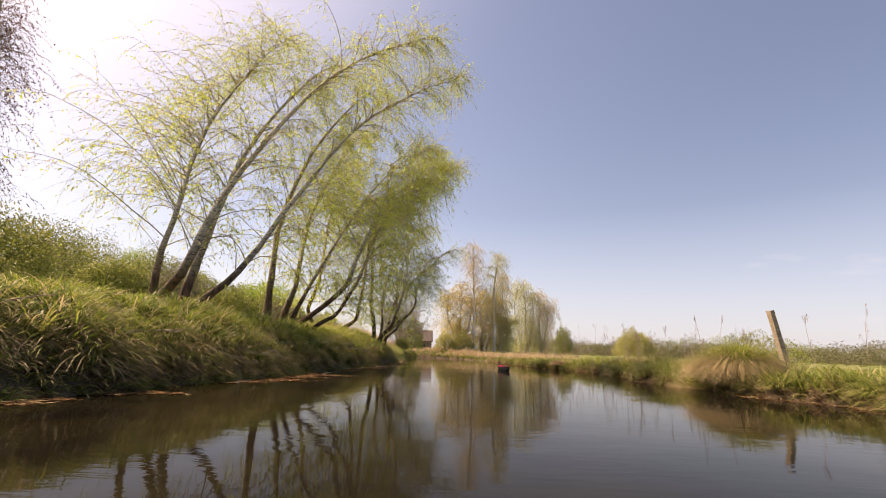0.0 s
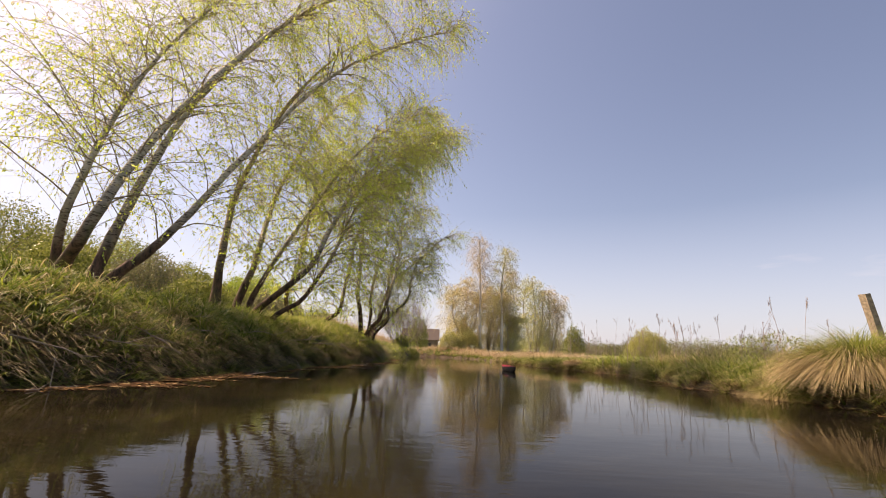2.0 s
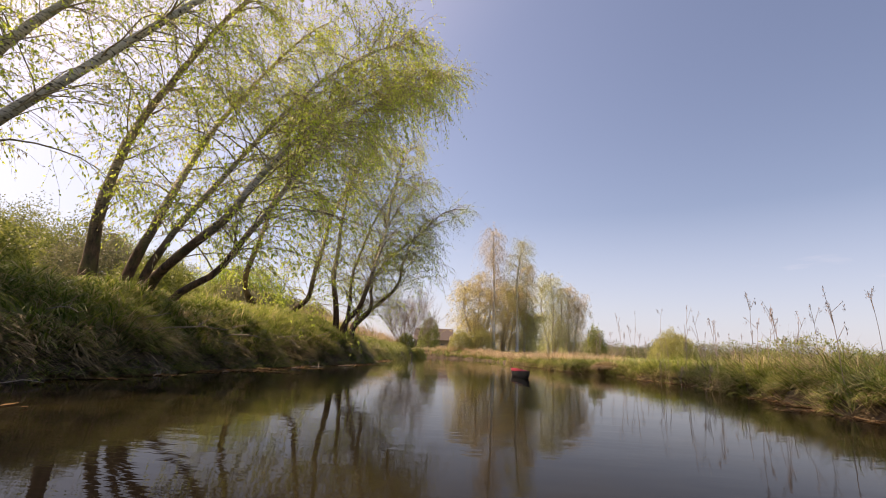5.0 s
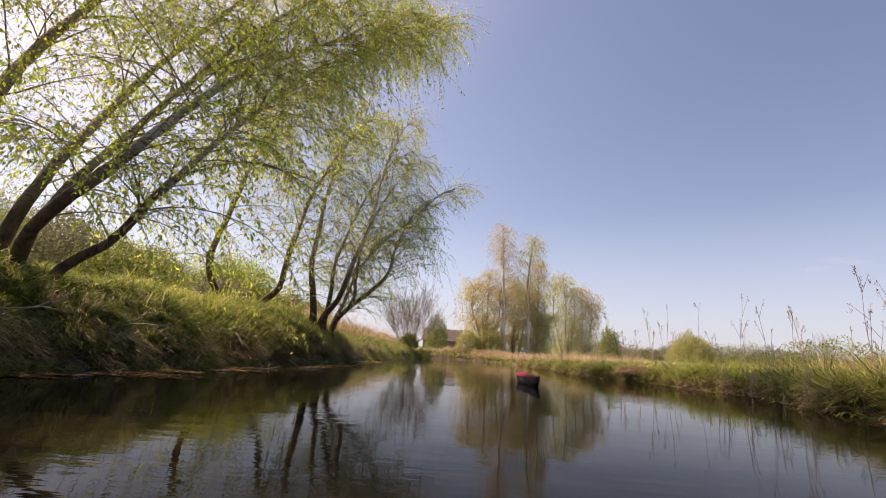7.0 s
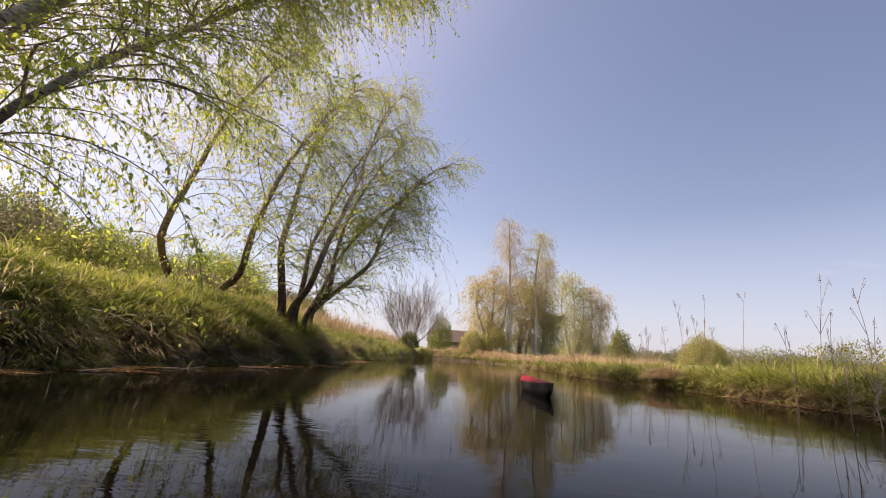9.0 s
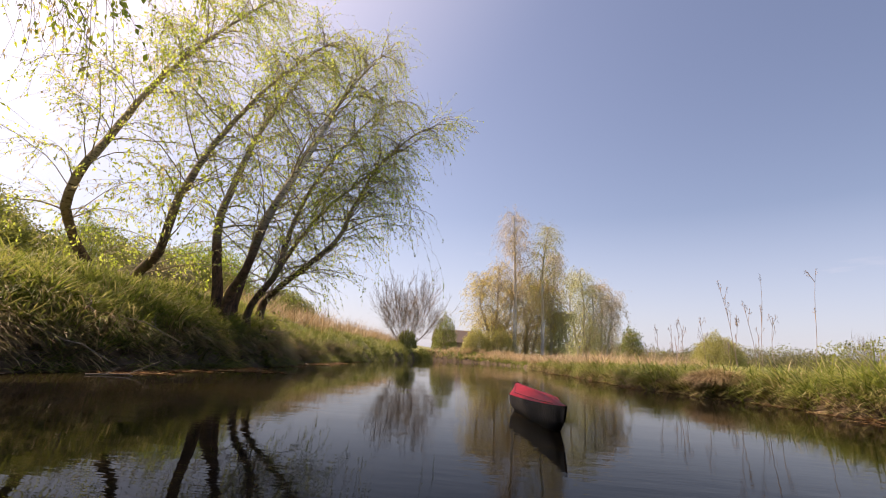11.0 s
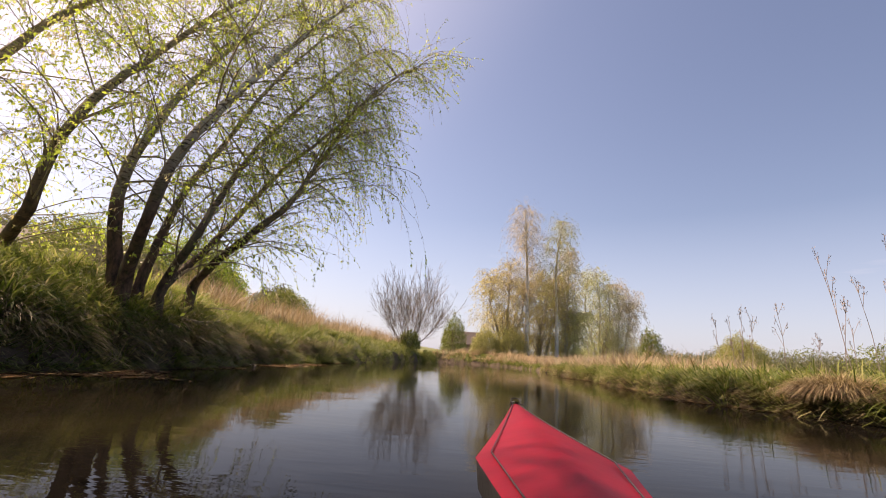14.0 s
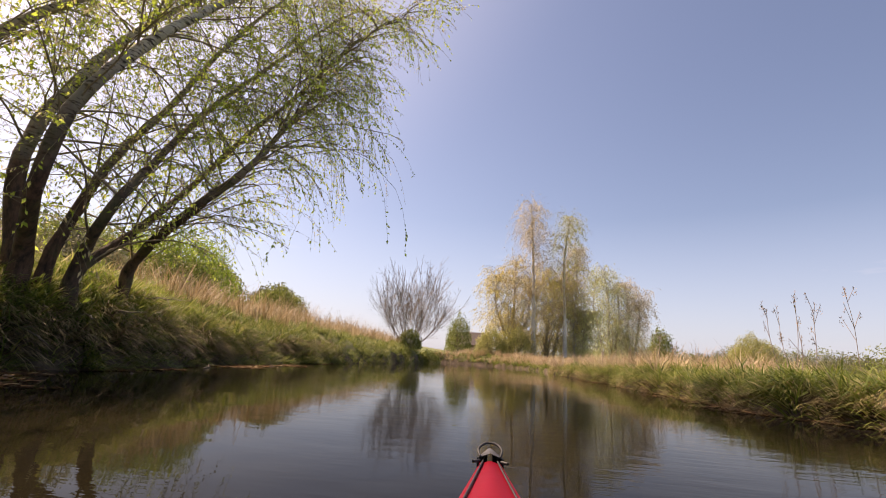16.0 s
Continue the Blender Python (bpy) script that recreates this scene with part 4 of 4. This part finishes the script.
def cord(name, pts, r, mat, parent, label="", n=24):
    v, f = tubes(spline(pts, n)[None], np.full((1, n), r), 6)
    return child(name, mesh_of(name, v, f, mat, True), parent, label)


def kayak(tip, heading, length=3.5):
    """A folding kayak: grey hull, red deck with a ridge, grab loop and deck lines at the bow. Bow along +y."""
    root = thing("kayak", "red folding kayak with black trim afloat on the river", "kayak", at=(tip[0], tip[1], 0))
    root.rotation_euler = (0, 0, radians(heading))
    L = length
    st = np.linspace(0, 1, 33)                      # 0 at the bow, 1 at the stern
    half = 0.31 * np.minimum(1.0, np.minimum(st / 0.5, (1.0 - st) / 0.5)) + 0.010
    gun = 0.215 + 0.07 * (np.abs(st - 0.5) * 2) ** 2.2     # gunwale height
    ridge = gun + 0.085 * np.clip(np.sin(np.pi * st), 0.12, 1)
    keel = -0.10 + 0.28 * (np.abs(st - 0.5) * 2) ** 5
    y = -st * L
    hull, deck = [], []
    for i in range(len(st)):
        h, g, r, k = half[i], gun[i], ridge[i], keel[i]
        e = (abs(st[i] - 0.5) * 2) ** 5 * (1 if st[i] > 0.5 else -1)   # raked ends
        ya, yb, yc = y[i] + 0.10 * e, y[i] + 0.24 * e, y[i] + 0.34 * e
        hull.append([(-h, y[i], g), (-h * 0.96, ya, g * 0.45), (-h * 0.6, yb, k * 0.7), (0, yc, k), (h * 0.6, yb, k * 0.7), (h * 0.96, ya, g * 0.45), (h, y[i], g)])
        deck.append([(-h - 0.004, y[i], g + 0.002), (-h * 0.66, y[i], g + (r - g) * 0.42), (-h * 0.3, y[i], g + (r - g) * 0.76), (0, y[i], r), (h * 0.3, y[i], g + (r - g) * 0.76), (h * 0.66, y[i], g + (r - g) * 0.42), (h + 0.004, y[i], g + 0.002)])
    v, f = ring_strip(hull, False)
    child("hull", smooth_mesh("hull", v, f, [M_BLACK]), root, "black coated hull")
    a = 32
    v, f = ring_strip(deck[1:], False)
    child("deck", smooth_mesh("deck", v, f, [M_RED.m]), root, "bright red fabric deck with a centre ridge")
    # bow fitting: a tapered grey cap and the grab loop
    cap = []
    for t_ in np.linspace(0, 1, 6):
        w, z0, z1 = 0.008 + 0.036 * t_, gun[0] - 0.10, ridge[1] + 0.012
        cap.append([(-w, 0.05 - 0.17 * t_, z0), (-w, 0.05 - 0.17 * t_, gun[0] + 0.005), (0, 0.05 - 0.17 * t_, gun[0] + 0.008 + (z1 - gun[0]) * t_), (w, 0.05 - 0.17 * t_, gun[0] + 0.005), (w, 0.05 - 0.17 * t_, z0)])
    v, f = ring_strip(cap, False)
    child("bow_cap", smooth_mesh("bow_cap", v, f, [M_GREY]), root, "grey moulded bow cap")
    z_ = gun[0] + 0.03
    cord("grab_loop", [(-0.034, -0.12, z_ - 0.02), (-0.040, -0.08, z_ - 0.004), (-0.014, -0.05, z_ + 0.010), (0.014, -0.05, z_ + 0.010), (0.038, -0.08, z_ - 0.004), (0.032, -0.12, z_ - 0.02)], 0.0042, M_BLACK, root, "black webbing grab loop")
    for sgn in (-1, 1):
        line = [(sgn * half[i] * 0.80, y[i], gun[i] + (ridge[i] - gun[i]) * 0.30 + 0.006) for i in range(1, a - 2)]
        cord("deck_line", line, 0.0032, M_BLACK, root, "black deck line", 40)
        v, f = tubes(np.array([[(sgn * 0.035, -0.15, gun[1] + 0.012), (sgn * 0.055, -0.17, gun[1] + 0.012)]]), np.full((1, 2), 0.005), 6)
        child("line_ring", mesh_of("line_ring", v, f, M_BLACK), root)
    return root


kayak((3.0, 23.93), 3.6, 4.2).scale = (0.74, 0.74, 0.74)

# ---- sedge tussock, weeds, litter ----


def tussock(x, y, r, h, n, label, top=M_GRASS_FRESH, skirt=M_GRASS_DRY):
    """A sedge tussock: a green mop of upright blades over a skirt of straw that hangs to the ground."""
    root = thing("sedge_tussock", label, "sedge", at=(x, y, gz(x, y)))
    parts = (("green_blade", 0.45, 0.62, 0.0, 0.10, 0.50, 0.9, top), ("straw_blade", 0.55, 0.80, 0.25, 0.30, 0.75, 2.0, skirt))
    for nm, share, reach, inner, lean0, lean1, bend, m_ in parts:
        k = int(n * share)
        ang = rng.random(k) * 2 * np.pi
        u = inner + (1 - inner) * np.sqrt(rng.random(k))
        out = np.stack([np.cos(ang), np.sin(ang), 0 * ang], 1)
        at = out * (u * r * 0.42)[:, None] + np.array([0, 0, 1.0]) * (0.30 * h * (1 - 0.7 * u**2))[:, None]
        lean = out * (lean0 + lean1 * u)[:, None] + rng.normal(0, 0.2, (k, 3))
        lean[:, 2] = 0
        v, f = blades(at, h * reach * (0.65 + 0.6 * rng.random(k)), np.full(k, 0.011), lean, bend * (0.5 + 0.9 * rng.random(k)), 5)
        v[:, 2] = np.maximum(v[:, 2], -0.30)
        tagged(child(nm, mesh_of(nm, v, f, m_), root), kind="stuff")
    return root


tussock(7.4, 11.0, 1.2, 1.3, 10000, "big sedge tussock with green top and straw skirt")
tussock(7.0, 12.3, 0.8, 0.7, 2400, "small straw-coloured sedge tussock at the water")
tussock(7.15, 27.5, 1.0, 0.48, 4000, "low grey-brown tangle of dead sedge at the water", M_GRASS_DRY, M_MAT)


def stalk(x, y, h, seed):
    """A dead weed stalk with a few short branches and ragged heads."""
    r_ = np.random.default_rng(seed)
    root = thing("weed_stalk", "dead brown weed stalk with ragged seed heads", "weed stalk", "dead weeds on the bank", at=(x, y, gz(x, y) - 0.05))
    lean = r_.normal(0, 0.10, 2)
    u = np.linspace(0, 1, 9)
    path = np.stack([lean[0] * h * u + 0.02 * np.sin(u * 7 + seed), lean[1] * h * u, h * u], 1)
    paths, rad = [path], [np.linspace(0.007, 0.0035, 9)]
    for _ in range(r_.integers(2, 6)):
        j = r_.integers(4, 8)
        d = np.array([*r_.normal(0, 0.28, 2), 1.0])
        paths.append(path[j] + d * np.linspace(0, 1, 9)[:, None] * h * (0.08 + 0.16 * r_.random()))
        rad.append(np.linspace(0.005, 0.003, 9))
    v, f = tubes(np.array(paths), np.array(rad), 4)
    child("stem", mesh_of("stem", v, f, M_STALK), root)
    tips = np.array([p[-1] for p in paths])
    at = np.repeat(tips, 12, 0) + r_.normal(0, 0.010, (len(tips) * 12, 3)) - np.array([0, 0, 0.16]) * r_.random((len(tips) * 12, 1))
    v, f = cards(at, unit(r_.normal(0, 0.5, at.shape) + np.array([0, 0, 1.0])), 0.045, 0.010)
    tagged(child("seed_head", mesh_of("seed_head", v, f, M_STALK), root), kind="stuff")


seed = 0
for cx, cy, sx, sy, k, h in ((7.9, 19.6, 0.6, 1.0, 16, 1.7), (8.1, 31.6, 0.6, 0.8, 8, 1.5), (8.1, 22.5, 0.35, 0.6, 7, 1.95), (8.35, 28.9, 0.35, 0.4, 5, 2.1), (9.2, 28.3, 0.1, 0.2, 1, 2.2), (8.2, 14.0, 0.4, 0.6, 4, 1.6), (10.5, 11.2, 0.6, 0.6, 3, 2.2), (7.5, 38, 1.0, 3.0, 6, 1.2), (9.2, 16.5, 0.8, 0.8, 4, 1.4)):
    for _ in range(k):
        seed += 1
        stalk(cx + rng.normal(0, sx), cy + rng.normal(0, sy), h * (0.65 + 0.5 * rng.random()), seed)


def litter(name, side, y0, y1, n, reach, label):
    """Floating straw and leaf scraps along the water's edge."""
    y = y0 + (y1 - y0) * rng.random(n)
    d = reach * rng.random(n) ** 1.5 * np.clip(0.5 + 0.3 * np.sin(y * 0.83 + side) + 0.25 * np.sin(y * 2.17 + 1) + 0.2 * np.sin(y * 5.3 + 2) + 0.12 * np.sin(y * 11.9), 0.08, 1.3) * (0.8 + 0.4 * rng.random(n))
    x = left_x(y) + d - 0.5 if side < 0 else right_x(y) - d + 0.1
    at = np.stack([x, y, np.maximum(ground_z(x, y) + 0.012, 0.006) + 0.008 * rng.random(n)], 1)
    a_ = rng.normal(0, 0.5, n) + np.pi / 2
    along = np.stack([np.cos(a_), np.sin(a_), rng.normal(0, 0.03, n)], 1)
    ln = 0.04 + 0.22 * rng.random(n) ** 3
    side_ = np.stack([-along[:, 1], along[:, 0], 0 * ln], 1)
    w = 0.010 + 0.02 * rng.random(n)
    v = np.stack([at, at + along * ln[:, None] * 0.5 + side_ * w[:, None], at + along * ln[:, None], at + along * ln[:, None] * 0.5 - side_ * w[:, None]], 1).reshape(-1, 3)
    tagged(new(name, mesh_of(name, v, np.arange(4 * n).reshape(-1, 4), M_LITTER)), label, "litter", kind="stuff")


litter("floating_litter", -1, 4, 40, 40000, 1.7, "brown straw and leaf scraps floating under the bank")
litter("floating_straw", 1, 6, 44, 9000, 0.8, "pale straw floating along the low bank")


def stick(x, y, z, direction, length, r, seed, label="bare dead stick lying on the bank"):
    """A crooked dead stick with a fork or two."""
    g = np.random.default_rng(seed)
    root = thing("stick", label, "stick", "dead sticks along the bank", at=(x, y, z))
    d = unit(np.array(direction, float))
    u = np.linspace(0, 1, 8)[:, None]
    main = d * u * length + np.cumsum(g.normal(0, 0.03 * length, (8, 3)), 0) * u - np.array([0, 0, 0.10 * length]) * u**2
    fork = [main[4] + (d * 0.6 + g.normal(0, 0.5, 3)) * u * length * 0.35, main[2] + (d * 0.7 + g.normal(0, 0.5, 3)) * u * length * 0.25]
    v, f = tubes(np.stack([main] + fork), np.stack([np.linspace(r, r * 0.4, 8), np.linspace(r * 0.6, r * 0.2, 8), np.linspace(r * 0.5, r * 0.2, 8)]), 6)
    child("wood", mesh_of("wood", v, f, M_TWIG_GREY, True), root)


for k in range(34):
    y_ = 5 + 30 * (k + rng.random()) / 34
    x_ = float(left_x(y_)) - 0.6 - 0.7 * rng.random()
    stick(x_, y_, gz(x_, y_) + 0.05, (0.7 + 0.6 * rng.random(), rng.normal(0, 0.6), 0.1 + rng.normal(0, 0.25)), 0.5 + 0.8 * rng.random(), 0.009 + 0.007 * rng.random(), 100 + k)
for k in range(12):
    y_ = 6 + 28 * (k + rng.random()) / 12
    x_ = float(left_x(y_)) + 0.2 + 0.5 * rng.random()
    stick(x_, y_, 0.012, (rng.normal(0, 0.5), 1, 0.02), 0.5 + 0.7 * rng.random(), 0.010, 200 + k, "wet dead stick floating under the bank")
